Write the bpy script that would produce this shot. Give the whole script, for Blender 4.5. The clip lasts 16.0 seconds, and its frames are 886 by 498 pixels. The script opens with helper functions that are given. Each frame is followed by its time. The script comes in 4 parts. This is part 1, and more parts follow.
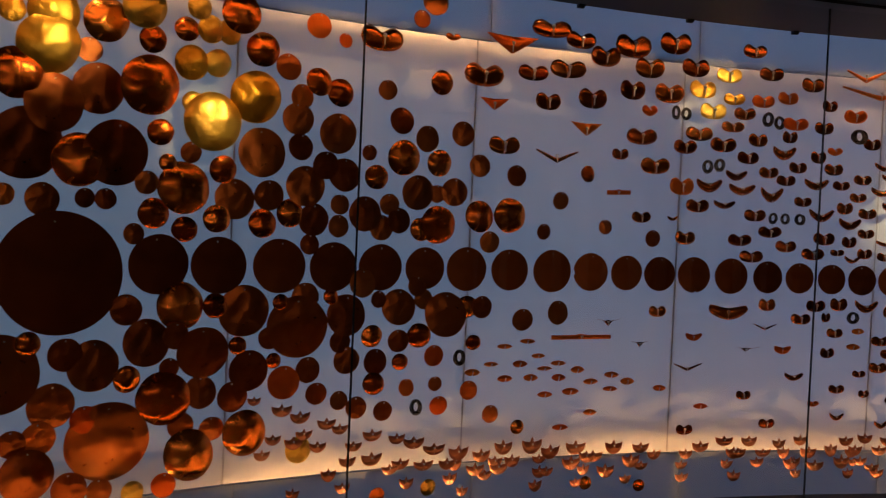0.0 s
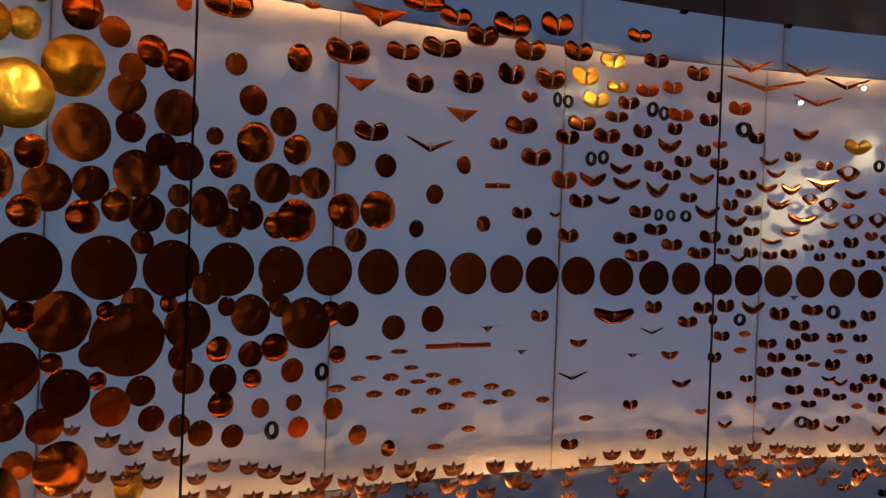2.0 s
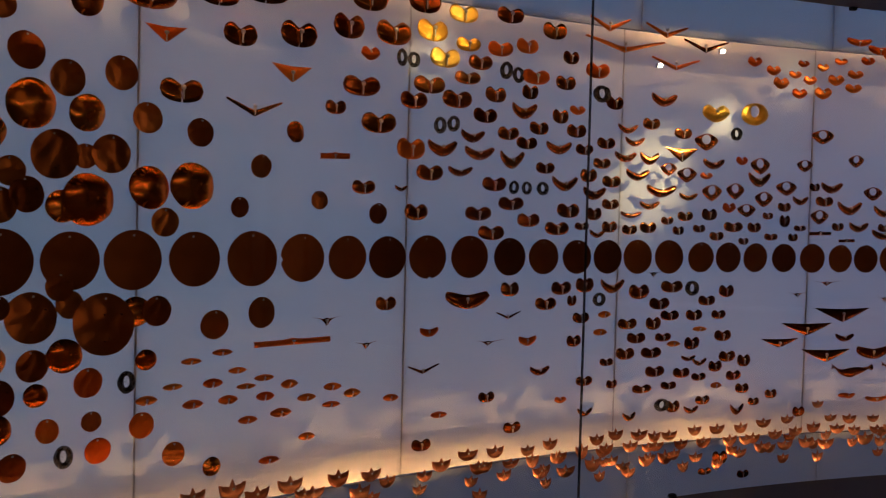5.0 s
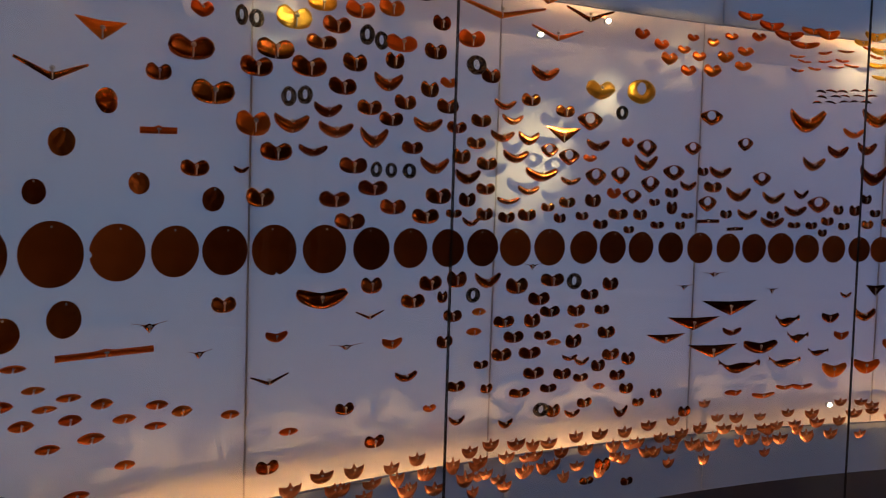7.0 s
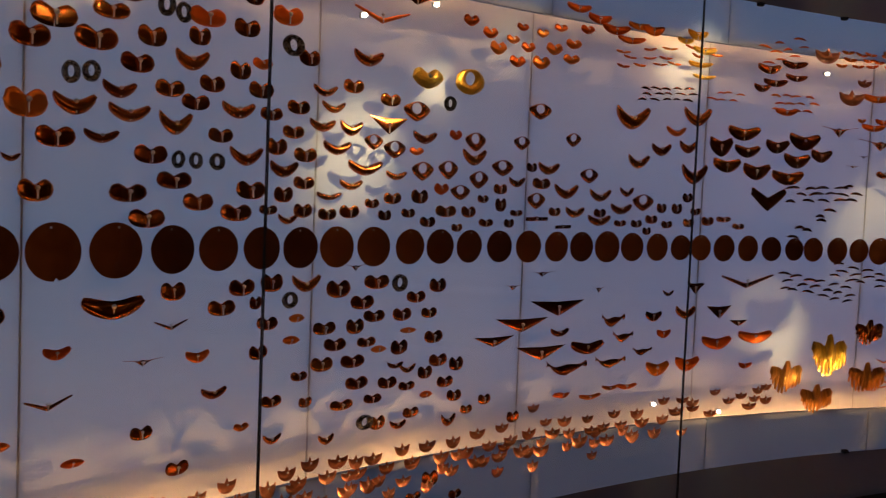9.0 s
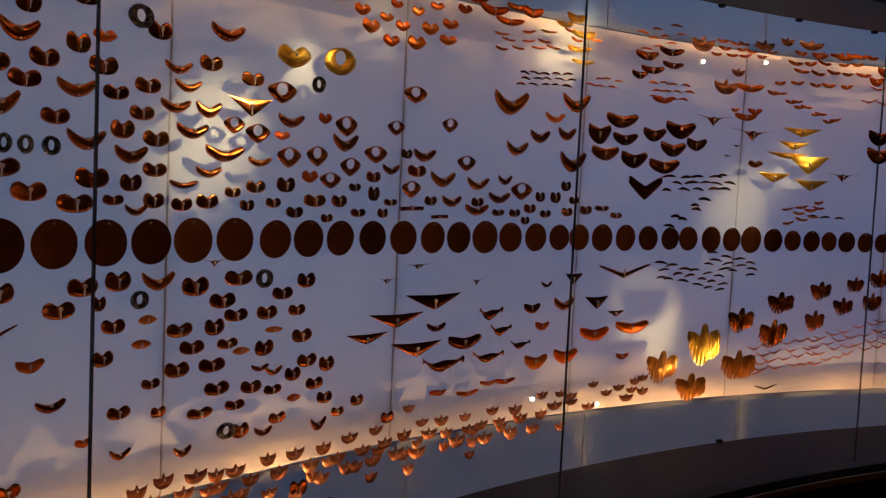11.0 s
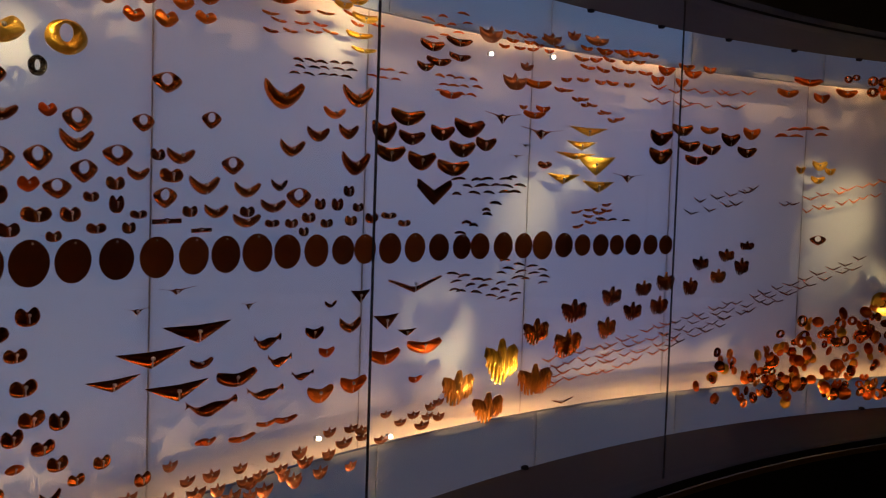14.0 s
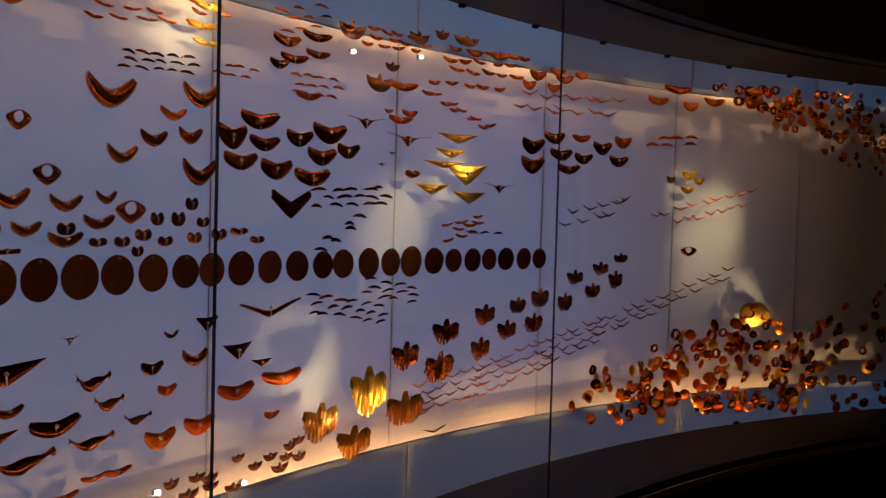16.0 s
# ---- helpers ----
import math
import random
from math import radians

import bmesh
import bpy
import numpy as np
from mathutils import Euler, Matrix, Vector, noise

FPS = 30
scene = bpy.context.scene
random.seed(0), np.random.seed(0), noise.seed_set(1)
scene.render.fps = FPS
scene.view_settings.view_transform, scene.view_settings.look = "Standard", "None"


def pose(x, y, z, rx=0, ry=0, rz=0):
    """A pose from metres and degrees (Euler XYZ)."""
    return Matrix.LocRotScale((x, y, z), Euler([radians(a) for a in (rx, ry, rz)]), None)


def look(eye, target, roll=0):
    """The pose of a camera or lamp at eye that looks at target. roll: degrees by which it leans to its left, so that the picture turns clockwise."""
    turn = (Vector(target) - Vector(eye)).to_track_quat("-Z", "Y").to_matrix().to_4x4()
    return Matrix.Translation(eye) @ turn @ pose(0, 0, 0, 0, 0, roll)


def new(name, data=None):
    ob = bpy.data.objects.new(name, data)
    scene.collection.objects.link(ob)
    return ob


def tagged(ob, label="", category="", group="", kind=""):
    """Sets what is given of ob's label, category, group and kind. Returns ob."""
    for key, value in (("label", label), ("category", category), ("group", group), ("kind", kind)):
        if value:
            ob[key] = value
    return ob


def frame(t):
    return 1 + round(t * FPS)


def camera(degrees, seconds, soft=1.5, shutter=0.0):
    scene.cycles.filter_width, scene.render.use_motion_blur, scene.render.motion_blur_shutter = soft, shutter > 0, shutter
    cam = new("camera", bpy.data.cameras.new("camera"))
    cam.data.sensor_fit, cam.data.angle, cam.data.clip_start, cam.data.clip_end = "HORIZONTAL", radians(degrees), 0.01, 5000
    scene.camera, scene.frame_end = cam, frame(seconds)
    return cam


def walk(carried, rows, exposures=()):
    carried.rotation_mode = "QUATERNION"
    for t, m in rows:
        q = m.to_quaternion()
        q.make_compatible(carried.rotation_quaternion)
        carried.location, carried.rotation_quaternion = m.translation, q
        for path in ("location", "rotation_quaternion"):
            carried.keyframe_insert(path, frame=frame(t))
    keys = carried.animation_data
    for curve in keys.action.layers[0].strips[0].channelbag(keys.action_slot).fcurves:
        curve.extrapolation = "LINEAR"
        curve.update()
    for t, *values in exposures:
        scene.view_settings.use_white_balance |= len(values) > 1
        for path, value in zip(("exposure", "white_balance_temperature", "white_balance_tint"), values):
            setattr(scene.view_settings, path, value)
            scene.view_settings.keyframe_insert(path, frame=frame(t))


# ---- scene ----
cam = camera(50.69, 16.0, soft=1.1, shutter=0.3)
ROWS = [   # seconds, eye x y z, yaw, pitch, roll
    (0.0, -1.241, 3.313, 1.580, -29.95, -1.62, -2.45),
    (0.5, -1.221, 3.451, 1.571, -33.18, -1.45, -2.29),
    (1.0, -1.180, 3.556, 1.541, -35.98, -0.95, -2.16),
    (1.5, -1.103, 3.615, 1.537, -37.49, -0.84, -2.26),
    (2.0, -1.006, 3.660, 1.514, -38.03, -0.41, -2.12),
    (2.5, -0.896, 3.662, 1.528, -37.70, -0.56, -2.36),
    (3.0, -0.801, 3.687, 1.541, -37.77, -0.75, -2.39),
    (3.5, -0.793, 3.790, 1.548, -40.15, -1.06, -2.31),
    (4.0, -0.803, 3.886, 1.556, -43.36, -1.59, -2.09),
    (6.5, -0.419, 4.166, 1.547, -53.43, -2.87, -1.29),
    (7.0, -0.323, 4.215, 1.581, -55.06, -3.27, -1.72),
    (7.5, -0.223, 4.188, 1.576, -55.83, -3.02, -1.60),
    (8.0, -0.162, 4.243, 1.574, -58.79, -2.90, -1.82),
    (8.5, -0.130, 4.301, 1.587, -62.44, -3.18, -2.12),
    (9.0, -0.091, 4.369, 1.589, -66.22, -3.32, -2.32),
    (9.5, -0.052, 4.409, 1.600, -69.22, -3.60, -2.58),
    (12.0, 0.269, 4.493, 1.613, -78.10, -3.95, -2.23),
    (12.5, 0.362, 4.574, 1.616, -81.55, -3.86, -2.09),
    (13.0, 0.450, 4.619, 1.634, -84.56, -3.96, -2.30),
    (13.5, 0.532, 4.626, 1.614, -87.01, -3.49, -1.93),
    (14.0, 0.604, 4.599, 1.613, -88.47, -3.25, -1.85),
    (14.5, 0.671, 4.553, 1.612, -89.23, -2.96, -1.68),
    (15.0, 0.761, 4.526, 1.624, -90.30, -2.89, -1.68),
    (15.5, 0.847, 4.518, 1.630, -92.40, -2.67, -1.66),
    (16.0, 0.970, 4.607, 1.618, -97.06, -2.33, -1.54),
]
walk(cam, [(t, pose(x, y, z, 90 + pitch, roll, yaw)) for t, x, y, z, yaw, pitch, roll in ROWS], [(0.0, 0.0), (16.0, 0.0)])

R, ROW = 6.5, 1.40          # radius on which the ornaments stand, height of the row of discs
R_WALL, R_LIP, R_RIM, R_GLASS = 6.56, 6.45, 6.00, 5.58
Z_LIP, Z_TOPLIP, Z_RIM, Z_SOFFIT = 0.64, 2.295, 0.583, 2.362
PHI0, PHI1 = -34.0, 124.0   # stretch of the lit case, degrees clockwise from +y

# ---- world: a closed dark room, with only a trace of light
world = bpy.data.worlds.new("world")
scene.world = world
world.use_nodes = True
world.node_tree.nodes["Background"].inputs[0].default_value = (0.02, 0.02, 0.03, 1)
world.node_tree.nodes["Background"].inputs[1].default_value = 0.2


# ---- materials
def material(name):
    m = bpy.data.materials.new(name)
    m.use_nodes = True
    nt = m.node_tree
    return m, nt, nt.nodes["Principled BSDF"]


def noise_node(nt, scale, detail=4.0, coord="Object"):
    tc = nt.nodes.new("ShaderNodeTexCoord")
    n = nt.nodes.new("ShaderNodeTexNoise")
    n.inputs["Scale"].default_value, n.inputs["Detail"].default_value = scale, detail
    nt.links.new(tc.outputs[coord], n.inputs["Vector"])
    return n


def ramp_node(nt, source, stops):
    r = nt.nodes.new("ShaderNodeValToRGB")
    el = r.color_ramp.elements
    el[0].position, el[0].color = stops[0][0], (*stops[0][1], 1)
    el[1].position, el[1].color = stops[-1][0], (*stops[-1][1], 1)
    for p, c in stops[1:-1]:
        e = el.new(p)
        e.color = (*c, 1)
    nt.links.new(source, r.inputs[0])
    return r


def bump_node(nt, source, strength, distance, bsdf):
    b = nt.nodes.new("ShaderNodeBump")
    b.inputs["Strength"].default_value, b.inputs["Distance"].default_value = strength, distance
    nt.links.new(source, b.inputs["Height"])
    nt.links.new(b.outputs[0], bsdf.inputs["Normal"])


def painted(name, low, high, scale, rough):
    m, nt, b = material(name)
    n = noise_node(nt, scale, 5)
    r = ramp_node(nt, n.outputs["Fac"], [(0.3, low), (0.7, high)])
    nt.links.new(r.outputs[0], b.inputs["Base Color"])
    b.inputs["Roughness"].default_value = rough
    f = noise_node(nt, scale * 60, 2)
    bump_node(nt, f.outputs["Fac"], 0.08, 0.002, b)
    return m


def metal(name, dark, mid, light, rough, dents=0.14):
    """Hammered gold alloy: each piece takes its own tone, with patina stains and a fine hammered relief."""
    m, nt, b = material(name)
    info = nt.nodes.new("ShaderNodeObjectInfo")
    n = noise_node(nt, 2.2, 6)
    add = nt.nodes.new("ShaderNodeMath")
    add.operation = "MULTIPLY_ADD"
    nt.links.new(n.outputs["Fac"], add.inputs[0])
    add.inputs[1].default_value = 0.55
    sc = nt.nodes.new("ShaderNodeMath")
    sc.operation = "MULTIPLY"
    nt.links.new(info.outputs["Random"], sc.inputs[0])
    sc.inputs[1].default_value = 0.5
    nt.links.new(sc.outputs[0], add.inputs[2])
    r = ramp_node(nt, add.outputs[0], [(0.2, dark), (0.5, mid), (0.85, light)])
    nt.links.new(r.outputs[0], b.inputs["Base Color"])
    b.inputs["Metallic"].default_value = 1.0
    g = noise_node(nt, 9.0, 4)
    rr = nt.nodes.new("ShaderNodeMapRange")
    rr.inputs["To Min"].default_value, rr.inputs["To Max"].default_value = rough - 0.1, rough + 0.12
    nt.links.new(g.outputs["Fac"], rr.inputs["Value"])
    nt.links.new(rr.outputs[0], b.inputs["Roughness"])
    h = noise_node(nt, 3.2, 3)
    bump_node(nt, h.outputs["Fac"], dents, 0.012, b)
    return m


def glow(name, colour, strength):
    m, nt, b = material(name)
    b.inputs["Base Color"].default_value = (0.8, 0.8, 0.8, 1)
    b.inputs["Emission Color"].default_value = (*colour, 1)
    b.inputs["Emission Strength"].default_value = strength
    return m


M_WALL = painted("white_wall_paint", (0.70, 0.71, 0.73), (0.78, 0.78, 0.79), 0.7, 0.55)
def milky(name, low, high, opaque):
    """Milky acrylic that lets the light behind it through."""
    m, nt, b = material(name)
    n = noise_node(nt, 0.8, 5)
    r = ramp_node(nt, n.outputs["Fac"], [(0.3, low), (0.7, high)])
    tl, df, mx = (nt.nodes.new("ShaderNode" + k) for k in ("BsdfTranslucent", "BsdfDiffuse", "MixShader"))
    for sh in (tl, df):
        nt.links.new(r.outputs[0], sh.inputs["Color"])
    mx.inputs[0].default_value = opaque
    nt.links.new(tl.outputs[0], mx.inputs[1])
    nt.links.new(df.outputs[0], mx.inputs[2])
    nt.links.new(mx.outputs[0], nt.nodes["Material Output"].inputs["Surface"])
    return m


M_PANEL = milky("milky_acrylic", (0.68, 0.69, 0.72), (0.80, 0.80, 0.80), 0.6)
M_BOARD = milky("blue_milky_acrylic", (0.45, 0.52, 0.64), (0.53, 0.59, 0.71), 0.35)
M_DARK = painted("dark_lacquer", (0.006, 0.0055, 0.007), (0.011, 0.010, 0.012), 2.0, 0.5)
M_DARK.node_tree.nodes["Principled BSDF"].inputs["Specular IOR Level"].default_value = 0.15
M_BLACK = painted("black_paint", (0.010, 0.009, 0.008), (0.016, 0.014, 0.012), 1.5, 0.7)
M_FLOOR = painted("dark_carpet", (0.020, 0.015, 0.012), (0.035, 0.026, 0.020), 6.0, 0.9)
M_LIT_EDGE = metal("lit_edge_line", (0.10, 0.06, 0.03), (0.16, 0.09, 0.04), (0.22, 0.13, 0.06), 0.45, 0.1)
M_SEAL = painted("dark_silicone", (0.018, 0.016, 0.016), (0.03, 0.027, 0.026), 8.0, 0.35)
M_SEAM = painted("grey_sealant", (0.42, 0.42, 0.45), (0.52, 0.52, 0.55), 8.0, 0.4)
M_CLIP = metal("polished_steel", (0.62, 0.58, 0.52), (0.74, 0.70, 0.64), (0.84, 0.80, 0.74), 0.32, 0.05)
# dark, orange and bright gold tones stand in for how each piece is lit
METALS = {
    "": metal("patinated_dim_tumbaga", (0.24, 0.050, 0.012), (0.46, 0.115, 0.026), (0.68, 0.21, 0.042), 0.19, 0.06),
    "d": metal("matt_dark_tumbaga", (0.10, 0.026, 0.010), (0.23, 0.064, 0.020), (0.46, 0.135, 0.036), 0.40, 0.10),
    "c": metal("crumpled_dark_tumbaga", (0.20, 0.045, 0.012), (0.38, 0.10, 0.026), (0.58, 0.18, 0.045), 0.30, 0.22),
    "e": metal("mottled_glow_lit_gold", (0.55, 0.16, 0.03), (0.80, 0.30, 0.06), (0.95, 0.50, 0.13), 0.33, 0.6),
    "f": metal("pale_copper_alloy", (0.42, 0.14, 0.08), (0.60, 0.24, 0.14), (0.78, 0.36, 0.22), 0.42, 0.4),
    "o": metal("warm_lit_reddish_tumbaga", (0.68, 0.10, 0.016), (0.88, 0.18, 0.03), (0.94, 0.30, 0.055), 0.35, 0.35),
    "p": metal("polished_reddish_tumbaga", (0.50, 0.085, 0.013), (0.76, 0.18, 0.028), (0.90, 0.30, 0.055), 0.23, 0.10),
    "s": metal("dark_grey_metal", (0.05, 0.05, 0.055), (0.14, 0.13, 0.13), (0.26, 0.24, 0.22), 0.25, 0.1),
    "g": metal("lit_gold", (0.85, 0.38, 0.03), (0.95, 0.52, 0.07), (0.98, 0.64, 0.13), 0.34, 0.8),
}
m, nt, b = material("clear_glass")
mix, tr, gl, fr, po, am = (nt.nodes.new("ShaderNode" + k) for k in ("MixShader", "BsdfTransparent", "BsdfGlossy", "LayerWeight", "Math", "Math"))
gl.inputs["Roughness"].default_value, fr.inputs["Blend"].default_value = 0.02, 0.5
po.operation, po.inputs[1].default_value = "POWER", 5.0
am.operation, am.inputs[1].default_value, am.inputs[2].default_value = "MULTIPLY_ADD", 0.6, 0.035
nt.links.new(fr.outputs["Facing"], po.inputs[0])
nt.links.new(po.outputs[0], am.inputs[0])
tr.inputs["Color"].default_value = (0.95, 0.965, 0.96, 1)
nt.links.new(am.outputs[0], mix.inputs[0])
nt.links.new(tr.outputs[0], mix.inputs[1])
nt.links.new(gl.outputs[0], mix.inputs[2])
nt.links.new(mix.outputs[0], nt.nodes["Material Output"].inputs["Surface"])
M_GLASS = m
# added unseen wall glow: a little bluer along the case, fading at its end
M_ADDED_GLOW = [glow("added_back_glow", (0.37 + 0.035 * k / 9, 0.60 - 0.06 * k / 9, 0.94 + 0.16 * k / 9), 0.45) for k in range(10)]
# unseen sheets, added to make the ledge and pelmet boards brighter and bluer
M_LEDGE_GLOW, M_PELMET_GLOW = (glow("added_ledge_glow", (0.34, 0.60, 1.0), k) for k in (0.14, 0.33))
# the added glow fades out towards the end of the case
M_ADDED_GLOW_FADING = [glow("added_back_glow_fading", (0.405 + 0.015 * k, 0.54, 1.10 - 0.045 * k), 0.45 * f) for k, f in enumerate((0.90, 0.78, 0.66, 0.54, 0.43, 0.34, 0.26, 0.19, 0.14, 0.09))]
M_RIM_FILL = glow("rim_fill", (1.0, 0.43, 0.13), 8.0)
M_WARM = [glow("warm_light", (1.0, 0.46, 0.14), k) for k in (7.0, 15.0, 24.0, 38.0, 56.0)]
M_LENS = glow("spot_lens", (1.0, 0.85, 0.6), 30.0)


# ---- mesh helpers
def mesh_object(name, verts, faces, mat, parent=None, smooth=False, kind="", label="", category=""):
    me = bpy.data.meshes.new(name)
    me.from_pydata(verts, [], faces)
    me.materials.append(mat)
    if smooth:
        me.polygons.foreach_set("use_smooth", [True] * len(me.polygons))
    me.update()
    ob = new(name, me)
    if parent:
        ob.parent = parent
    return tagged(ob, label, category, "", kind)


def around(r, phi, z):
    a = radians(phi)
    return (r * math.sin(a), r * math.cos(a), z)


def swept(name, section, phi_a, phi_b, mat, parent=None, step=1.0, **tags):
    """A closed section of (radius, height) corners, swept round the axis from phi_a to phi_b, with end caps."""
    n, k = max(1, math.ceil((phi_b - phi_a) / step)), len(section)
    verts = [around(r, phi_a + (phi_b - phi_a) * i / n, z) for i in range(n + 1) for r, z in section]
    faces = [(i * k + j, i * k + (j + 1) % k, (i + 1) * k + (j + 1) % k, (i + 1) * k + j) for i in range(n) for j in range(k)]
    if abs((phi_b - phi_a) - 360) > 0.01:
        faces += [tuple(range(k))[::-1], tuple(n * k + j for j in range(k))]
    return mesh_object(name, verts, faces, mat, parent, **tags)


def box_section(r0, r1, z0, z1):
    return [(r0, z0), (r1, z0), (r1, z1), (r0, z1)]


# ---- the curved case
SEAMS = [6.42 + 8.47 * k for k in range(-5, 15)]
JOINTS = [-34.6, -18.3, -2.02, 14.67, 30.33, 46.6, 78.7, 95.0, 111.0, 124.0]

wall = swept("wall_back", box_section(R_WALL + 0.13, R_WALL + 0.22, 0.0, 3.0), PHI0, PHI1, M_WALL, kind="structure", category="wall",
             label="curved wall behind the milky panels and added glow panels")


def diffuser(a, b2, r0=R_WALL, z0=0.36, z1=2.66, name="panel", mat=None, parent=None):
    """One milky wall panel: a front with turned-back edges, open behind to the added glow."""
    r1, n = r0 + 0.02, 9
    grid = [around(r, a + (b2 - a) * i / (n - 1), z) for r, z in ((r1, z0), (r0, z0), (r0, z1), (r1, z1)) for i in range(n)]
    faces = [(k * n + i, k * n + i + 1, (k + 1) * n + i + 1, (k + 1) * n + i) for k in range(3) for i in range(n - 1)]
    faces += [(0, n, 2 * n, 3 * n), (n - 1, 4 * n - 1, 3 * n - 1, 2 * n - 1)]
    mesh_object(name, grid, faces, mat or M_PANEL, parent or wall)


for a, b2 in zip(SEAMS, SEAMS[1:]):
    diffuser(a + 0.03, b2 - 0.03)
    # unseen glow sheets, added to keep the wall evenly blue and free of shadows
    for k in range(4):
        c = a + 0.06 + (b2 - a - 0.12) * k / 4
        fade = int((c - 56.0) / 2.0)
        if fade < len(M_ADDED_GLOW_FADING):
            swept("light_panel", box_section(R_WALL + 0.10, R_WALL + 0.115, 0.74, 2.22), c, c + (b2 - a - 0.12) / 4, M_ADDED_GLOW[max(0, min(9, int((c + 8) / 6)))] if c < 56 else M_ADDED_GLOW_FADING[fade], wall, label="added unseen cool glow panel behind the milky wall")
    swept("seam_strip", box_section(R_WALL - 0.001, R_WALL + 0.012, 0.36, 2.66), a - 0.024, a + 0.024, M_SEAM, wall, label="dark grey joint between the milky panels")
lower_lip = tagged(new("trim_lower"), "pale blue milky ledge hiding a warm light strip", "ledge", "", "structure")
upper_lip = tagged(new("trim_upper"), "pale blue milky pelmet hiding a warm light strip", "pelmet", "", "structure")
for a, b2 in zip(SEAMS, SEAMS[1:]):
    for lip, z0, z1 in ((lower_lip, 0.20, Z_LIP), (upper_lip, Z_TOPLIP, 2.75)):
        diffuser(a + 0.02, b2 - 0.02, R_LIP, z0, z1, "board", M_BOARD, lip)
        swept("seam_strip", box_section(R_LIP + 0.003, R_LIP + 0.02, z0, z1), a - 0.019, a + 0.019, M_SEAM, lip, label="grey joint between the boards")
        # added flange, out of sight, that cuts the strip glow off along the wall
        edge, s = (z1, -1) if lip is lower_lip else (z0, 1)
        swept("return_edge", [(R_LIP + 0.003, edge + 0.001 * s), (R_LIP + 0.07, edge + 0.04 * s), (R_LIP + 0.07, edge + 0.044 * s), (R_LIP + 0.003, edge + 0.006 * s)], a + 0.02, b2 - 0.02, M_WALL, lip, label="added unseen white flange that cuts off the strip light")
        if a < 75:
            swept("light_panel", box_section(R_LIP + 0.025, R_LIP + 0.030, z0 + 0.005, z1 - 0.005), a + 0.06, b2 - 0.06, M_PELMET_GLOW if lip is upper_lip and a < 55 else M_LEDGE_GLOW, lip, label="added unseen cool glow panel behind the ledge")
swept("plinth", [(5.50, 0.0), (5.50, Z_RIM - 0.03), (5.53, Z_RIM + 0.004), (R_RIM, Z_RIM), (R_RIM, 0.0)], PHI0, PHI1, M_DARK, kind="structure", category="plinth",
      label="dark lacquered curved plinth below the glass")
# the light caught by the plinth edge, put in as a brown metal strip
swept("trim_plinth_edge", box_section(5.485, 5.497, Z_RIM - 0.035, Z_RIM - 0.012), PHI0, PHI1, M_LIT_EDGE, kind="structure", category="trim", label="thin brown metal strip standing in for the lit plinth edge")
swept("soffit", [(5.50, Z_SOFFIT - 0.02), (R_RIM, Z_SOFFIT), (R_RIM, Z_SOFFIT + 0.05), (5.50, Z_SOFFIT + 0.05)], PHI0, PHI1, M_DARK, kind="structure", category="soffit",
      label="dark curved soffit above the glass")
swept("wall_header", box_section(5.42, 5.495, Z_SOFFIT - 0.012, 3.0), PHI0, PHI1, M_BLACK, kind="structure", category="wall", label="black header wall above the display glass")
swept("floor", box_section(0.02, 7.2, -0.1, 0.0), 0, 360, M_FLOOR, step=5, kind="structure", category="floor", label="dark carpeted floor of the round room")
swept("ceiling", box_section(0.02, 7.2, 3.0, 3.1), 0, 360, M_BLACK, step=5, kind="structure", category="ceiling", label="black ceiling of the round room")
swept("wall_room", box_section(6.75, 6.9, 0.0, 3.0), PHI1, PHI0 + 360, M_BLACK, step=3, kind="structure", category="wall", label="dark wall closing the round room")
for a, b2 in zip(JOINTS, JOINTS[1:]):
    pane = swept("glass_pane", box_section(R_GLASS, R_GLASS + 0.008, Z_RIM - 0.02, Z_SOFFIT + 0.02), a + 0.018, b2 - 0.018, M_GLASS, kind="structure", category="glass", smooth=False,
                 label="tall curved clear glass pane of the case")
    pane.visible_shadow = False
for a in JOINTS[1:-1]:
    swept("glass_joint", box_section(R_GLASS + 0.001, R_GLASS + 0.007, Z_RIM - 0.02, Z_SOFFIT + 0.02), a - 0.018, a + 0.018, M_SEAL, kind="structure", category="joint",
          label="dark vertical silicone joint between glass panes")


def clip_at(phi, z, up):
    a = 0.22
    s = 1 if up else -1
    ob = swept("glass_clip", [(R_RIM - 0.02, z), (R_RIM + 0.004, z), (R_RIM + 0.002, z - 0.012 * s), (R_RIM - 0.012, z - 0.012 * s)], phi - a / 2, phi + a / 2, M_DARK)
    tagged(ob, "small dark clip on the rim of the case", "clip", "clips along the rim")


for i in range(26):
    clip_at(-1.0 + 4.3 * i, Z_SOFFIT, True)
    if i % 5 == 0:
        clip_at(0.5 + 4.3 * i, Z_RIM + 0.001, False)

# ---- lights of the case
pick_lamp = random.Random(11)
for a, b2 in zip(SEAMS, SEAMS[1:]):
    if a < 74:
        for z, r0 in ((0.500, R_LIP + 0.034), (2.39, R_LIP + 0.034)):
            for c, d in ((0.3, 2.2), (2.5, 4.6), (5.0, 8.2)):
                tagged(swept("light_strip", box_section(r0, r0 + 0.012, z, z + 0.015), a + c, a + d, M_WARM[pick_lamp.randrange(2) if a < -5 else pick_lamp.randrange(1, 5) if z < 1 else pick_lamp.randrange(0, 4)]), "warm white strip lamp hidden behind the ledge", "lamp", "strip lamps of the case")
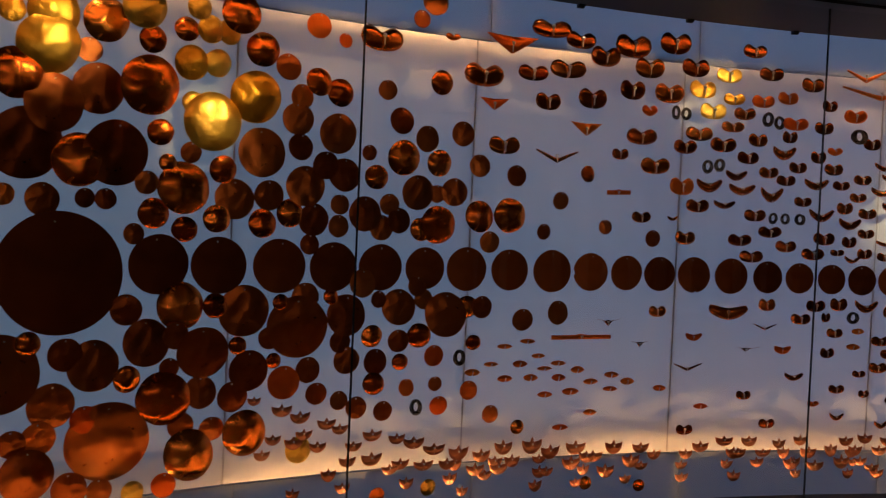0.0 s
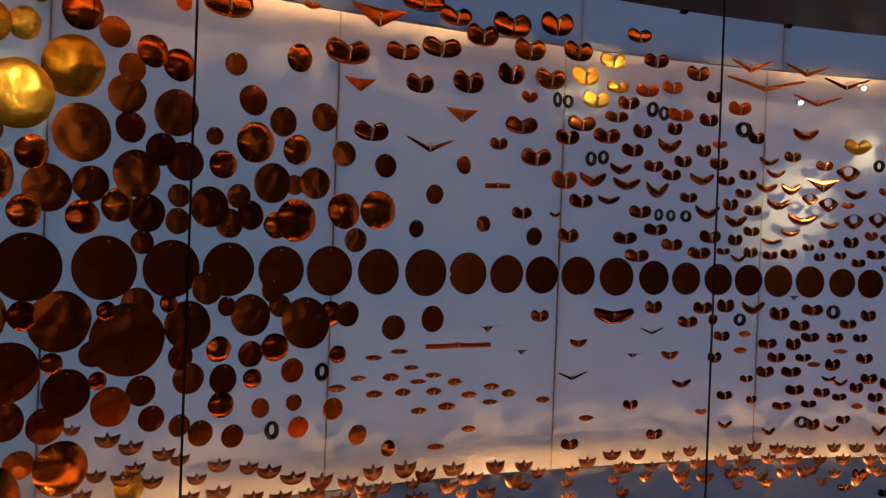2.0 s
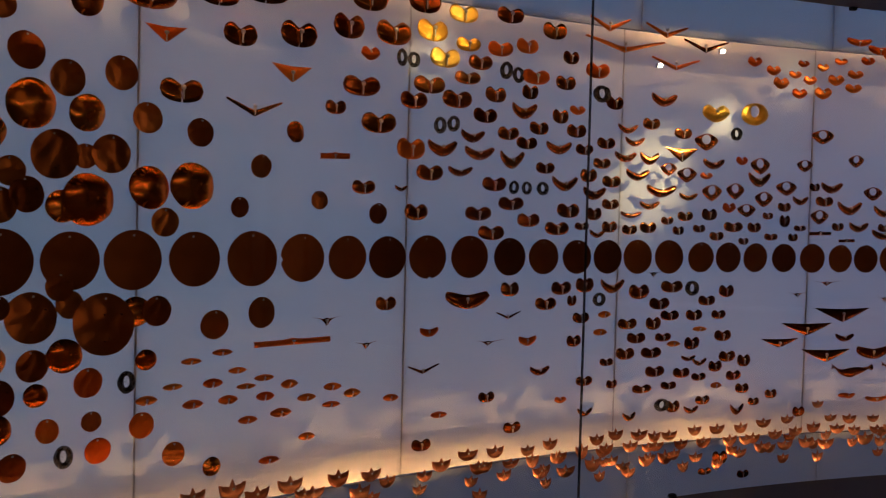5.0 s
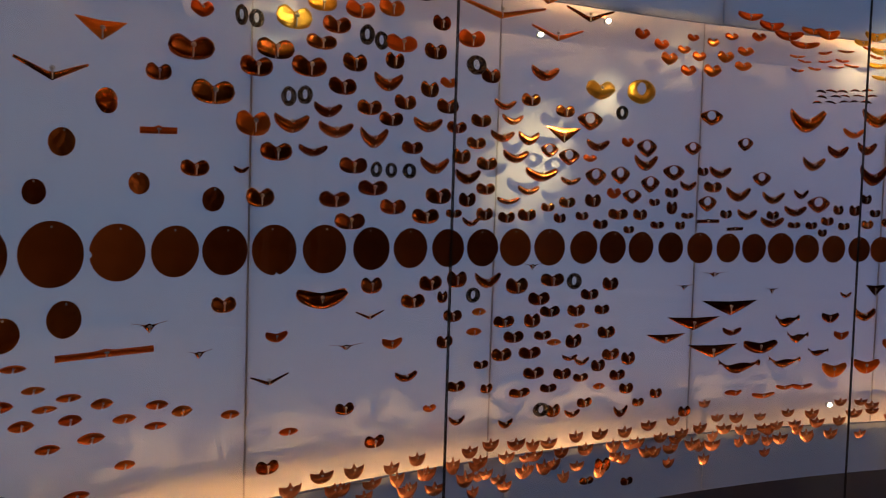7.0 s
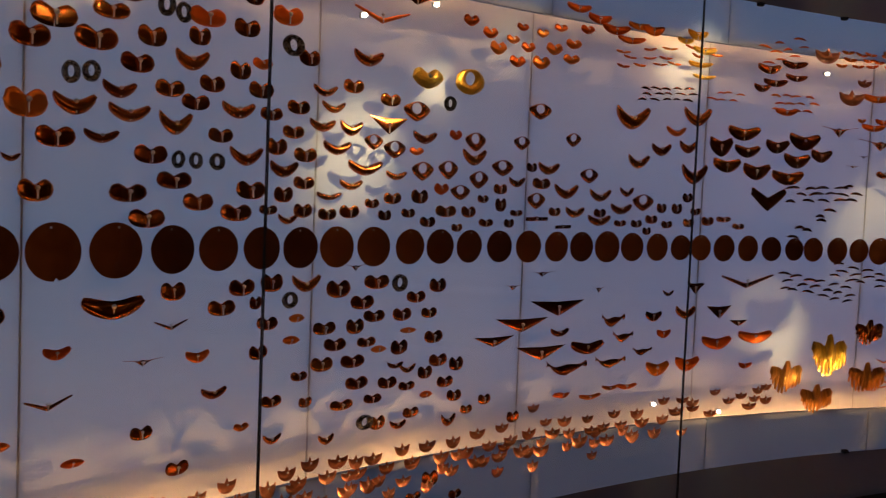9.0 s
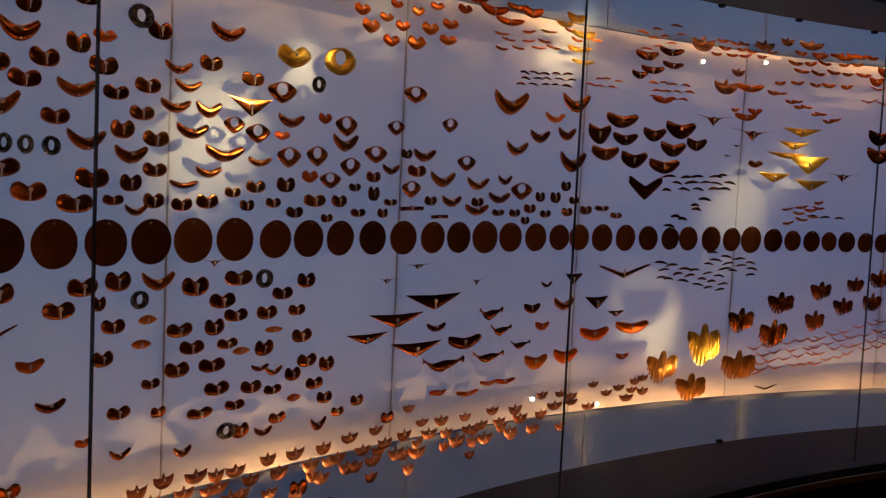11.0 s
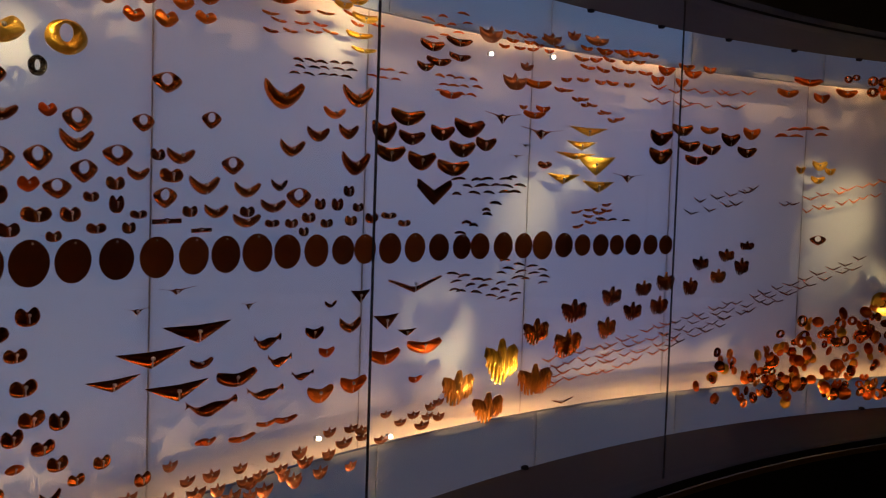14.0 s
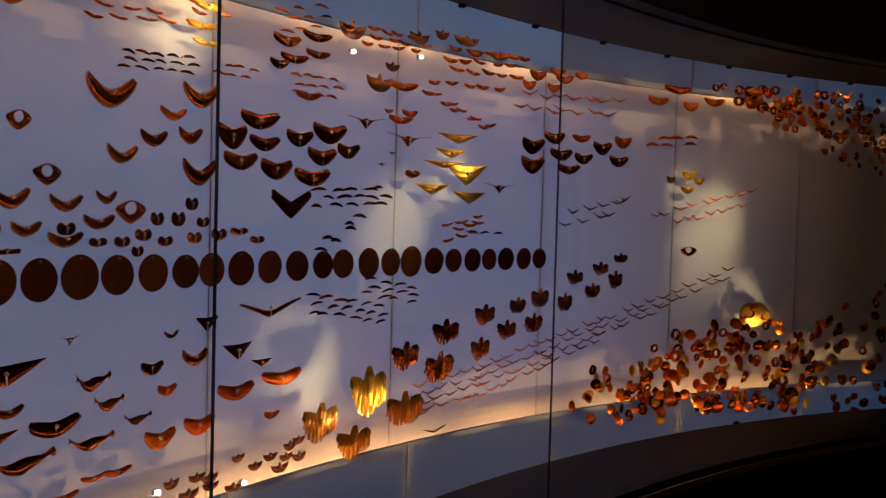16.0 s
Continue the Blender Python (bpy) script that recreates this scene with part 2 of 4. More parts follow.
# added fill strips, out of sight, that give the ornaments orange highlights
tagged(swept("rim_light_strip", box_section(R_RIM - 0.03, R_RIM - 0.005, Z_SOFFIT + 0.08, Z_SOFFIT + 0.092), PHI0, 75, M_RIM_FILL), "added warm fill strip above the soffit", "lamp")
tagged(swept("rim_light_strip", box_section(R_RIM + 0.005, R_RIM + 0.03, Z_RIM - 0.082, Z_RIM - 0.07), PHI0, 75, M_RIM_FILL), "added warm fill strip below the rim", "lamp")


def spot(eye_phi, eye_r, eye_z, phi, z, power, degrees=14):
    lamp = bpy.data.lights.new("spot", "SPOT")
    lamp.energy, lamp.spot_size, lamp.spot_blend, lamp.color, lamp.shadow_soft_size = power, radians(degrees), 1.0, (1.0, 0.74, 0.36), 0.05
    ob = new("spot_light", lamp)
    ob.matrix_world = look(around(eye_r, eye_phi, eye_z), around(R, phi, z))
    tagged(ob, "small warm spotlight trained on a gold ornament", "lamp", "spotlights of the case")


spot(-0.6, 5.72, 2.30, -3.1, 1.91, 26, 22)
spot(-5.1, 5.72, 2.30, -7.6, 2.11, 11, 26)
spot(17.7, 5.72, 2.30, 15.7, 2.16, 26, 20)
spot(29.9, 5.72, 2.30, 27.9, 2.00, 70, 13)
spot(30.0, 5.70, 2.30, 25.0, 1.76, 100, 22)
spot(54.3, 5.72, 2.30, 51.8, 1.81, 66, 15)
spot(53.0, 5.72, 2.30, 49.0, 1.58, 57, 23)
spot(47.5, 5.75, 0.62, 44.5, 0.97, 53, 28)
spot(68.8, 5.72, 2.30, 66.3, 1.81, 35, 14)
spot(71.6, 5.72, 2.30, 68.4, 1.58, 62, 30)
spot(73.3, 5.75, 0.62, 70.8, 1.09, 48, 20)
spot(41.6, 5.72, 2.30, 39.1, 2.22, 60, 22)
spot(33.2, 5.72, 2.30, 31.0, 2.19, 16, 20)

def grazer(phi, up, power):
    """A short-throw lamp in the gap before the ledge: it grazes over the edge and throws the ornaments' shadows on the wall."""
    lamp = bpy.data.lights.new("grazer", "SPOT")
    lamp.energy, lamp.spot_size, lamp.spot_blend, lamp.color, lamp.shadow_soft_size = power, radians(14), 0.7, (1.0, 0.54, 0.22), 0.006
    ob = new("grazing_lamp", lamp)
    z, rise = (0.21, 0.558) if up else (2.73, -0.55)
    ob.matrix_world = look(around(6.05, phi, z), around(R_WALL, phi + 0.6, z + rise)) @ Matrix.Diagonal((3.0, 1.0, 1.0, 1.0))
    tagged(ob, "small warm grazing lamp sunk in front of the ledge", "lamp", "grazing lamps of the case")


# unseen baffles, added only to stop lamp light from reaching the boards
for z0, z1 in ((0.0, 0.414), (2.526, 3.0)):
    swept("trim_baffle", box_section(6.25, 6.256, z0, z1), PHI0, PHI1, M_BLACK, kind="structure", category="trim", label="added unseen black baffle that keeps the grazing lamps off the ledge")
beam = random.Random(5)
for i in range(22):
    phi = -10.5 + 4.18 * i
    grazer(phi + beam.uniform(-0.5, 0.5), True, beam.uniform(12.0, 20.0) * (0.35 if phi < -1 else 1.0))
    grazer(phi + 2.0 + beam.uniform(-0.5, 0.5), False, beam.uniform(8.0, 16.0))


def lamp_head(phi, r, z, up):
    """A small can with a bright lens that peeps over the ledge."""
    can = swept("lamp_head", box_section(r - 0.004, r + 0.010, z - 0.008, z + 0.008), phi - 0.08, phi + 0.08, M_WALL)
    tagged(can, "small bright lamp head at the ledge", "lamp", "lamp heads of the case")
    lens_bm = bmesh.new()
    bmesh.ops.create_icosphere(lens_bm, subdivisions=2, radius=0.008)
    me = bpy.data.meshes.new("lens")
    lens_bm.to_mesh(me)
    lens_bm.free()
    me.materials.append(M_LENS)
    lens = new("lens", me)
    lens.parent, lens.location = can, around(r - 0.010, phi, z)


lamp_head(23.83, 6.40, 2.155, True)
lamp_head(26.53, 6.40, 2.237, True)
lamp_head(44.98, 6.40, 2.206, True)
lamp_head(48.43, 6.40, 2.240, True)
lamp_head(37.11, 6.40, 0.742, False)
lamp_head(40.43, 6.40, 0.684, False)

# added dim warm fill: long unseen lamps high across the room, for the metals
for phi in (2, 24, 44):
    lamp = bpy.data.lights.new("added_fill_lamp", "AREA")
    lamp.shape, lamp.size, lamp.size_y, lamp.spread = "RECTANGLE", 4.2, 0.5, radians(46)
    lamp.energy, lamp.color = 1.8, (1.0, 0.60, 0.34)
    ob = new("added_fill_lamp", lamp)
    ob.matrix_world = look(around(6.3, phi + 180, 2.55), around(6.5, phi, 1.45))
    tagged(ob, "added long dim warm fill lamp across the room", "lamp", "wall washers")


# ---- the ornaments: thin hammered plates with a domed front
def shell(name, front, rows, cols, thick, closed=False):
    """A plate from a grid of front points (row by row), given a back and its own rim."""
    n = rows * cols
    back = [(x * 0.985, y + thick, z * 0.985) for x, y, z in front]
    verts, faces = list(front) + back, []
    span = cols if closed else cols - 1
    for r in range(rows - 1):
        for c in range(span):
            d = (c + 1) % cols
            f = (r * cols + c, r * cols + d, (r + 1) * cols + d, (r + 1) * cols + c)
            faces += [f, tuple(n + i for i in f[::-1])]
    flat = len(faces)
    loops = [[c for c in range(cols)], [(rows - 1) * cols + c for c in range(cols)]]
    if closed:
        edges = [[(l[c], l[(c + 1) % cols]) for c in range(cols)] for l in loops]
    else:
        edges = [list(zip(l, l[1:])) for l in loops] + [[(r * cols, (r + 1) * cols) for r in range(rows - 1)], [(r * cols + cols - 1, (r + 1) * cols + cols - 1) for r in range(rows - 1)]]
    for group in edges:
        for i, j in group:
            k = len(verts)
            verts += [verts[i], verts[j], back[j], back[i]]
            faces.append((k, k + 1, k + 2, k + 3))
    me = bpy.data.meshes.new(name)
    me.from_pydata(verts, [], faces)
    me.polygons.foreach_set("use_smooth", [i < flat for i in range(len(faces))])
    bm = bmesh.new()
    bm.from_mesh(me)
    bmesh.ops.recalc_face_normals(bm, faces=bm.faces)
    bm.to_mesh(me)
    bm.free()
    return me


def columns(name, xs, top, low, bulge, thick=0.02, rows=6):
    """A plate bounded by top(x) and low(x); bulge(x, v) is its relief, v from -1 to 1 across."""
    front = []
    for r in range(rows):
        v = -1 + 2 * r / (rows - 1)
        for x in xs:
            t, l = top(x), low(x)
            front.append((x, -bulge(x, v), l + (t - l) * (v + 1) / 2))
    return shell(name, front, rows, len(xs), thick)


def polar(name, inner, outer, dome, thick=0.015, turns=40, rows=6):
    front = []
    for r in range(rows):
        u = r / (rows - 1)
        for c in range(turns):
            a = 2 * math.pi * c / turns
            p, q = inner(a), outer(a)
            front.append((p[0] + (q[0] - p[0]) * u, -dome(u, a), p[1] + (q[1] - p[1]) * u))
    return shell(name, front, rows, turns, thick, True)


def even(n, lo=-0.5, hi=0.5):
    return [lo + (hi - lo) * i / (n - 1) for i in range(n)]


def arc(x, p=2.0):
    return max(0.0, 1 - abs(2 * x) ** p) ** (1 / p)


def ring_points(rx, rz, dx=0.0, dz=0.0, wob=0.0, seed=0.0):
    def f(a):
        k = 1 + wob * (math.sin(2 * a + seed) + 0.6 * math.sin(5 * a + 2.3 * seed))
        return (dx + rx * k * math.cos(a), dz + rz * k * math.sin(a))
    return f


def notched(at, wide, deep):
    def f(a):
        d = abs((a - at + math.pi) % (2 * math.pi) - math.pi)
        k = 0.5 * (1 - deep * max(0.0, 1 - d / wide))
        return (k * math.cos(a), k * math.sin(a))
    return f


centre = ring_points(0.0004, 0.0004)
SLOT = sorted(even(21) + [-0.020, -0.016, 0.016, 0.020])


def kidney_low(x):
    return -0.02 if abs(x) < 0.018 else -0.5 * arc(x, 2.2)


def kidney_top(x):
    return 0.5 - 0.30 * max(0.0, 1 - abs(x) / 0.27) ** 1.2 - 0.5 * (1 - arc(x, 2.8))


def puff(d, p=2.0):
    return lambda x, v: d * (max(0, 1 - abs(v) ** p)) ** 0.5 * (0.35 + 0.65 * arc(x * 0.97, 2))


def plateau(d):
    """Almost flat, with a rolled rim."""
    return lambda x, v: d * (max(0, 1 - abs(v) ** 5)) ** 0.5 * (max(0.0, 1 - abs(2 * x * 0.98) ** 6)) ** 0.5


def dent(x, y, seed, depth):
    return depth * noise.noise(Vector((x, y, 3.7 * seed)))


def ragged(x, seed):
    """A fringe of tail feathers of uneven length."""
    k = int((x + 0.5) * 22)
    return (0.17 if k % 2 else 0.0) + 0.07 * math.sin(2.7 * k + seed)


FINE = sorted(e for i in range(23) for e in (-0.5 + i / 22 + 0.0015, -0.5 + (i + 1) / 22 - 0.0015) if e < 0.5)
wave = lambda x: 0.10 * math.sin(9 * x + 1.0)
SHAPES = {
    "disc": [polar("disc", centre, ring_points(0.5, 0.5, wob=0.012, seed=s), lambda u, a, s=s: 0.025 * (1 - u * u) + dent(2 * u * math.cos(a), 2 * u * math.sin(a), s, 0.022), 0.012, 44, 9) for s in (0.0, 1.3, 2.9, 4.4)],
    "row": [polar("row_disc", centre, ring_points(0.5, 0.5, wob=0.006, seed=s), lambda u, a: 0.012 * (1 - u * u), 0.010, 48) for s in (0.4, 2.2)],
    "row_side_notch": [polar("row_disc", centre, notched(math.pi * 1.02, 0.12, 0.16), lambda u, a: 0.012 * (1 - u * u), 0.010, 64)],
    "row_low_notch": [polar("row_disc", centre, notched(math.pi * 1.53, 0.10, 0.12), lambda u, a: 0.012 * (1 - u * u), 0.010, 64)],
    "dish": [polar("dish", centre, ring_points(0.5, 0.5, wob=0.015, seed=s), lambda u, a, s=s: 0.11 * (1 - u ** 3) + dent(1.7 * u * math.cos(a), 1.7 * u * math.sin(a), s, 0.03), 0.012, 44, 12) for s in (0.3, 1.9, 3.6, 5.2, 7.7)],
    "ring": [polar("ring", ring_points(0.17, 0.25, 0, 0.03), ring_points(0.5, 0.5, wob=0.02, seed=s), lambda u, a: 0.16 * math.sin(math.pi * u), 0.05, 32) for s in (0.0, 2.0)],
    "ringg": [polar("ring", ring_points(0.17, 0.26, 0, 0.12), ring_points(0.5, 0.5, wob=0.02, seed=1.0), lambda u, a: 0.06 * math.sin(math.pi * u), 0.02, 40)],
    "kite": [polar("kite", ring_points(0.19, 0.27, 0, 0.16), lambda a: ((0.5 * abs(math.cos(a)) ** 1.5 * (1 if math.cos(a) > 0 else -1)), 0.12 + (0.38 if math.sin(a) > 0 else 0.62) * math.sin(a) * (0.62 + 0.38 * abs(math.sin(a)))),
                   lambda u, a: 0.10 * math.sin(math.pi * u), 0.03, 40)],
    "kidney": [columns("kidney", SLOT, kidney_top, kidney_low, plateau(d), 0.03, 9) for d in (0.04, 0.06, 0.09)],
    "heart": [columns("heart", even(21), kidney_top, lambda x: -0.5 * arc(x, 1.5), puff(0.12), 0.03)],
    "gheart": [columns("gheart", even(25), lambda x: 0.5 - 0.16 * math.exp(-(x / 0.07) ** 2) - 0.5 * (1 - arc(x, 2.4)), lambda x: -0.5 * arc(x, 2.0), puff(0.07), 0.02)],
    "crescent": [columns("crescent", even(25), lambda x: -0.16 + k * abs(2 * x) ** 1.8 + 0.29 * arc(x, 3.5), lambda x: -0.21 + k * abs(2 * x) ** 1.8 - 0.29 * arc(x, 3.5), puff(0.11), 0.03, 7) for k in (0.50, 0.64)],
    "blade": [columns("blade", even(25), lambda x: -0.06 + 0.36 * abs(2 * x) ** 1.5 + 0.36 * arc(x, 3.5), lambda x: -0.10 + 0.36 * abs(2 * x) ** 1.7 - 0.40 * arc(x, 2.2) + 0.02 * math.sin(6 * x + s), lambda x, v: 0.04 * (1 - v ** 4) + dent(x * 4 + s, v, s, 0.02), 0.015, 7) for s in (0.0, 2.0)],
    "chev": [columns("chevron", even(23), lambda x: 0.05 + 0.9 * abs(x) - 0.2 * max(0, abs(2 * x) - 0.9) * 5, lambda x: -0.5 + 1.5 * abs(x) ** 1.15, lambda x, v: 0.02 * (1 - v * v), 0.015)],
    "tri": [columns("triangle", even(21), lambda x: 0.42 + 0.08 * abs(2 * x), lambda x: -0.5 + 0.98 * abs(2 * x) ** 1.1, lambda x, v: 0.03 * (1 - v * v) * (1 - abs(2 * x)), 0.012)],
    "tribird": [columns("winged_bar", even(23), lambda x: 0.18 + 0.3 * abs(2 * x) + 0.2 * math.exp(-(x / 0.05) ** 2), lambda x: 0.42 * abs(2 * x) ** 0.6 - 0.5 * math.exp(-(x / 0.13) ** 2) , lambda x, v: 0.03 * (1 - v * v), 0.012)],
    "vbird": [columns("gull", even(25), lambda x: -0.22 + 0.72 * abs(2 * x) ** 0.8 + 0.12 * math.exp(-(x / 0.04) ** 2), lambda x: -0.5 + 0.86 * abs(2 * x) ** 1.0 , lambda x, v: 0.02 * (1 - v * v), 0.012)],
    "bar": [columns("bar", even(19), lambda x: 0.28 + 0.4 * x * 0.4 + 0.2 * math.exp(-(x / 0.06) ** 2), lambda x: -0.42 + 0.4 * x * 0.4, puff(0.03), 0.02)],
    "oval": [columns("oval", SLOT, lambda x: 0.5 * arc(x, 1.7), lambda x: 0.06 if abs(x) < 0.024 else -0.5 * arc(x, 1.7), puff(0.12), 0.03)],
    "fan": [columns("winged_fan", even(25), lambda x: 0.14 + 0.18 * abs(2 * x) ** 1.3 + 0.34 * math.exp(-(x / 0.075) ** 2) + 0.02 * math.sin(30 * x + s), lambda x: 0.24 - 0.74 * arc(x, 2.0), lambda x, v: 0.09 * (1 - v * v) * arc(x, 2), 0.02) for s in (0.0, 1.7)],
    "eagle": [columns("eagle", FINE, lambda x: 0.23 + 0.13 * abs(2 * x) - 0.05 * math.exp(-(abs(x) - 0.13) ** 2 / 0.002) - 1.5 * max(0, abs(2 * x) - 0.86) + 0.27 * max(0.0, 1 - (x / 0.09) ** 2) ** 0.5, lambda x: -0.5 + 0.40 * abs(2 * x) ** 1.9 + ragged(x, s), lambda x, v: 0.05 * (1 - v * v) + 0.06 * math.exp(-(x / 0.1) ** 2) + dent(5 * x, v, s, 0.05), 0.015, 9) for s in (0.0, 1.0)],
    "bowl": [polar("bowl", centre, ring_points(0.5, 0.5, wob=0.02, seed=s), lambda u, a: 0.13 * (1 - u ** 3), 0.02, 24, 5) for s in (0.0, 2.0)],
    "scroll": [columns("scroll", even(27), lambda x: 0.12 + 0.34 * abs(2 * x) ** 2 + wave(x), lambda x: -0.5 + 0.78 * min(1, abs(2 * x) ** 1.4 * 1.25) - 0.45 * max(0, abs(2 * x) - 0.78) * 2.2 + wave(x), lambda x, v: 0.04 * (1 - v * v), 0.02)],
    "gull": [columns("small_bird", even(11), lambda x: 0.22 - 0.42 * abs(2 * x) ** 1.4 + 0.28 * arc(x, 2) - 0.08 * (abs(x) < 0.06), lambda x: 0.10 - 0.36 * abs(2 * x) ** 1.4 - 0.30 * arc(x, 2), lambda x, v: 0.03 * (1 - v * v), 0.03, 3)],
}
WORDS = {
    "disc": ("gold_disc", "round hammered {m} disc on the curved wall", "disc"),
    "row": ("gold_disc", "flat dark {m} disc in the long level row", "disc"),
    "row_side_notch": ("gold_disc", "flat dark {m} disc with a notch in its side", "disc"),
    "row_low_notch": ("gold_disc", "flat dark {m} disc with a notch in its lower edge", "disc"),
    "dish": ("domed_disc", "domed {m} disc with a shiny dented face", "disc"),
    "bowl": ("small_bowl", "small domed {m} disc in the dense swarm", "disc"),
    "ring": ("nose_ring", "small oval {m} nose ring with an open centre", "nose ring"),
    "ringg": ("nose_ring", "bright {m} nose ring with an almond opening", "nose ring"),
    "kite": ("pointed_ring", "pointed {m} ring ornament with a round opening", "nose ring"),
    "kidney": ("kidney_ornament", "kidney-shaped {m} nose ornament with a slit", "nose ornament"),
    "heart": ("heart_ornament", "small heart-shaped {m} nose ornament", "nose ornament"),
    "gheart": ("heart_plate", "large brightly lit heart-shaped {m} plate", "breastplate"),
    "crescent": ("crescent_ornament", "curved crescent-shaped {m} nose ornament", "nose ornament"),
    "blade": ("crescent_plate", "flat crescent-shaped {m} breastplate", "breastplate"),
    "chev": ("chevron_plate", "flat chevron-shaped dark {m} breastplate", "breastplate"),
    "tri": ("triangle_plate", "long triangular {m} plate pointing down", "plate"),
    "tribird": ("winged_bar", "slender winged {m} bar with a pointed middle", "ornament"),
    "vbird": ("gull_ornament", "thin {m} ornament shaped like spread gull wings", "ornament"),
    "bar": ("bar_ornament", "long narrow {m} bar ornament", "ornament"),
    "oval": ("oval_ornament", "small flat oval {m} ornament with a slit", "ornament"),
    "fan": ("bird_pendant", "small fan-tailed {m} bird pendant", "pendant"),
    "eagle": ("eagle_pendant", "spread-winged {m} eagle pendant with fringed tail", "pendant"),
    "scroll": ("scroll_ornament", "flat {m} ornament with curled ends", "ornament"),
    "gull": ("bird_ornament", "tiny {m} bird with spread wings", "ornament"),
}
ALLOY = {"e": "glow-lit gold", "c": "dented dim-lit tumbaga", "d": "matt tumbaga", "f": "pale coppery alloy", "p": "polished warm-lit reddish gold alloy", "s": "dark grey metal", "": "dim-lit tumbaga", "o": "warm-lit reddish gold alloy", "g": "lit gold"}
pick = random.Random(7)
plates = {}
pin_verts = [(0.0016 * math.cos(k * math.pi / 3), y, 0.0016 * math.sin(k * math.pi / 3)) for y in (0.004, 0.1) for k in range(6)]
pin_mesh = bpy.data.meshes.new("mount_pin")
pin_mesh.from_pydata(pin_verts, [], [(k, (k + 1) % 6, 6 + (k + 1) % 6, 6 + k) for k in range(6)])
pin_mesh.materials.append(M_GLASS)


clip_mesh = bpy.data.meshes.new("clip")
clip_bm = bmesh.new()
bmesh.ops.create_icosphere(clip_bm, subdivisions=2, radius=0.0062)
stem = bmesh.ops.create_cone(clip_bm, cap_ends=True, segments=8, radius1=0.0016, radius2=0.0022, depth=0.026)
bmesh.ops.translate(clip_bm, vec=(0, 0.001, -0.015), verts=stem["verts"])
clip_bm.to_mesh(clip_mesh)
clip_bm.free()
clip_mesh.materials.append(M_CLIP)
head_mesh = bpy.data.meshes.new("pin_head")
head_bm = bmesh.new()
bmesh.ops.create_icosphere(head_bm, subdivisions=1, radius=0.0040)
head_bm.to_mesh(head_mesh)
head_bm.free()
head_mesh.materials.append(M_CLIP)
# depth of the relief at the middle, where a small clip holds the piece
CLIPPED = {"kidney": 0.12, "oval": 0.11, "tri": 0.03, "tribird": 0.03, "vbird": 0.02, "crescent": 0.09, "blade": 0.03, "bar": 0.03, "heart": 0.09, "fan": 0.05}


def put(shape, alloy, phi, z, w, h, r=R, tilt=5.0, turn=0.0):
    """One ornament with the pin that holds it off the wall."""
    if z < 0.70 or z > 2.22:
        r = min(r, R_LIP - 0.022)   # clear of the ledges
    i = pick.randrange(len(SHAPES[shape]))
    if alloy == "" and (shape.startswith("row") or shape == "disc"):
        alloy = "c" if shape == "disc" else "d"
    key = (shape, i, alloy)
    if key not in plates:
        me = SHAPES[shape][i].copy()
        me.materials.append(METALS[alloy])
        plates[key] = me
    name, label, category = WORDS[shape]
    lean = 2.0 if shape.startswith("row") else tilt
    x, y, zz = around(r + pick.uniform(-0.012, 0.008), phi, z)
    ob = new(name)
    ob.empty_display_size = 0.03
    ob.matrix_world = pose(x, y, zz, pick.uniform(-lean, lean), turn, -phi + pick.uniform(-lean, lean))
    tagged(ob, label.format(m=ALLOY[alloy]), category, name.replace("_", " ") + "s in the case")
    plate = new("plate", plates[key])
    plate.parent, plate.scale = ob, (w, w, h)
    pin = new("mount_pin", pin_mesh)
    thin = 1.0 if r >= R else 0.5
    pin.parent, pin.scale = ob, (thin, (R_WALL - r) / 0.1, thin)
    if shape in CLIPPED:
        clip = new("clip", clip_mesh)
        k = min(1.25, max(0.45, w / 0.10))
        clip.parent, clip.location, clip.scale = ob, (0, -CLIPPED[shape] * w, 0.08 * h), (k, k, min(k, h / 0.055))
    if shape.startswith("row") or shape == "disc":
        head = new("pin_head", head_mesh)
        head.parent, head.location, head.scale = ob, (pick.uniform(-0.06, 0.06) * w, -0.012 * w - 0.002, 0.41 * h), (0.9, 0.9, 0.9)
    return ob


def lay(shape, alloy, places, r=R):
    for phi, z, w, h in places:
        put(shape, alloy, phi, z, w, h, r)


def round_ones(shape, alloy, places, r=R):
    for phi, z, d in places:
        put(shape, alloy, phi, z, d, d, r)


# ---- the ornaments, by kind: degrees along the wall, height, width and height (or diameter) in metres
round_ones("row_side_notch", "", [(11.09, 1.4, 0.158)])
round_ones("row_low_notch", "", [(15.36, 1.4, 0.155)])
round_ones("row", "", [(-7.19, 1.37, 0.394), (-4.4, 1.4, 0.203), (-2.62, 1.4, 0.198), (-0.66, 1.4, 0.196), (1.16, 1.4, 0.182), (2.87, 1.4, 0.177), (4.51, 1.4, 0.164), (6.11, 1.4, 0.174), (7.8, 1.4, 0.167), (9.45, 1.4, 0.174), (12.56, 1.4, 0.148), (13.93, 1.4, 0.147), (16.95, 1.4, 0.156), (18.49, 1.4, 0.142), (19.86, 1.4, 0.136), (21.2, 1.4, 0.133), (22.5, 1.4, 0.134), (23.87, 1.4, 0.139), (25.25, 1.4, 0.139), (26.53, 1.4, 0.126), (27.8, 1.4, 0.127), (29.02, 1.4, 0.124), (30.31, 1.4, 0.123), (31.55, 1.4, 0.126)])
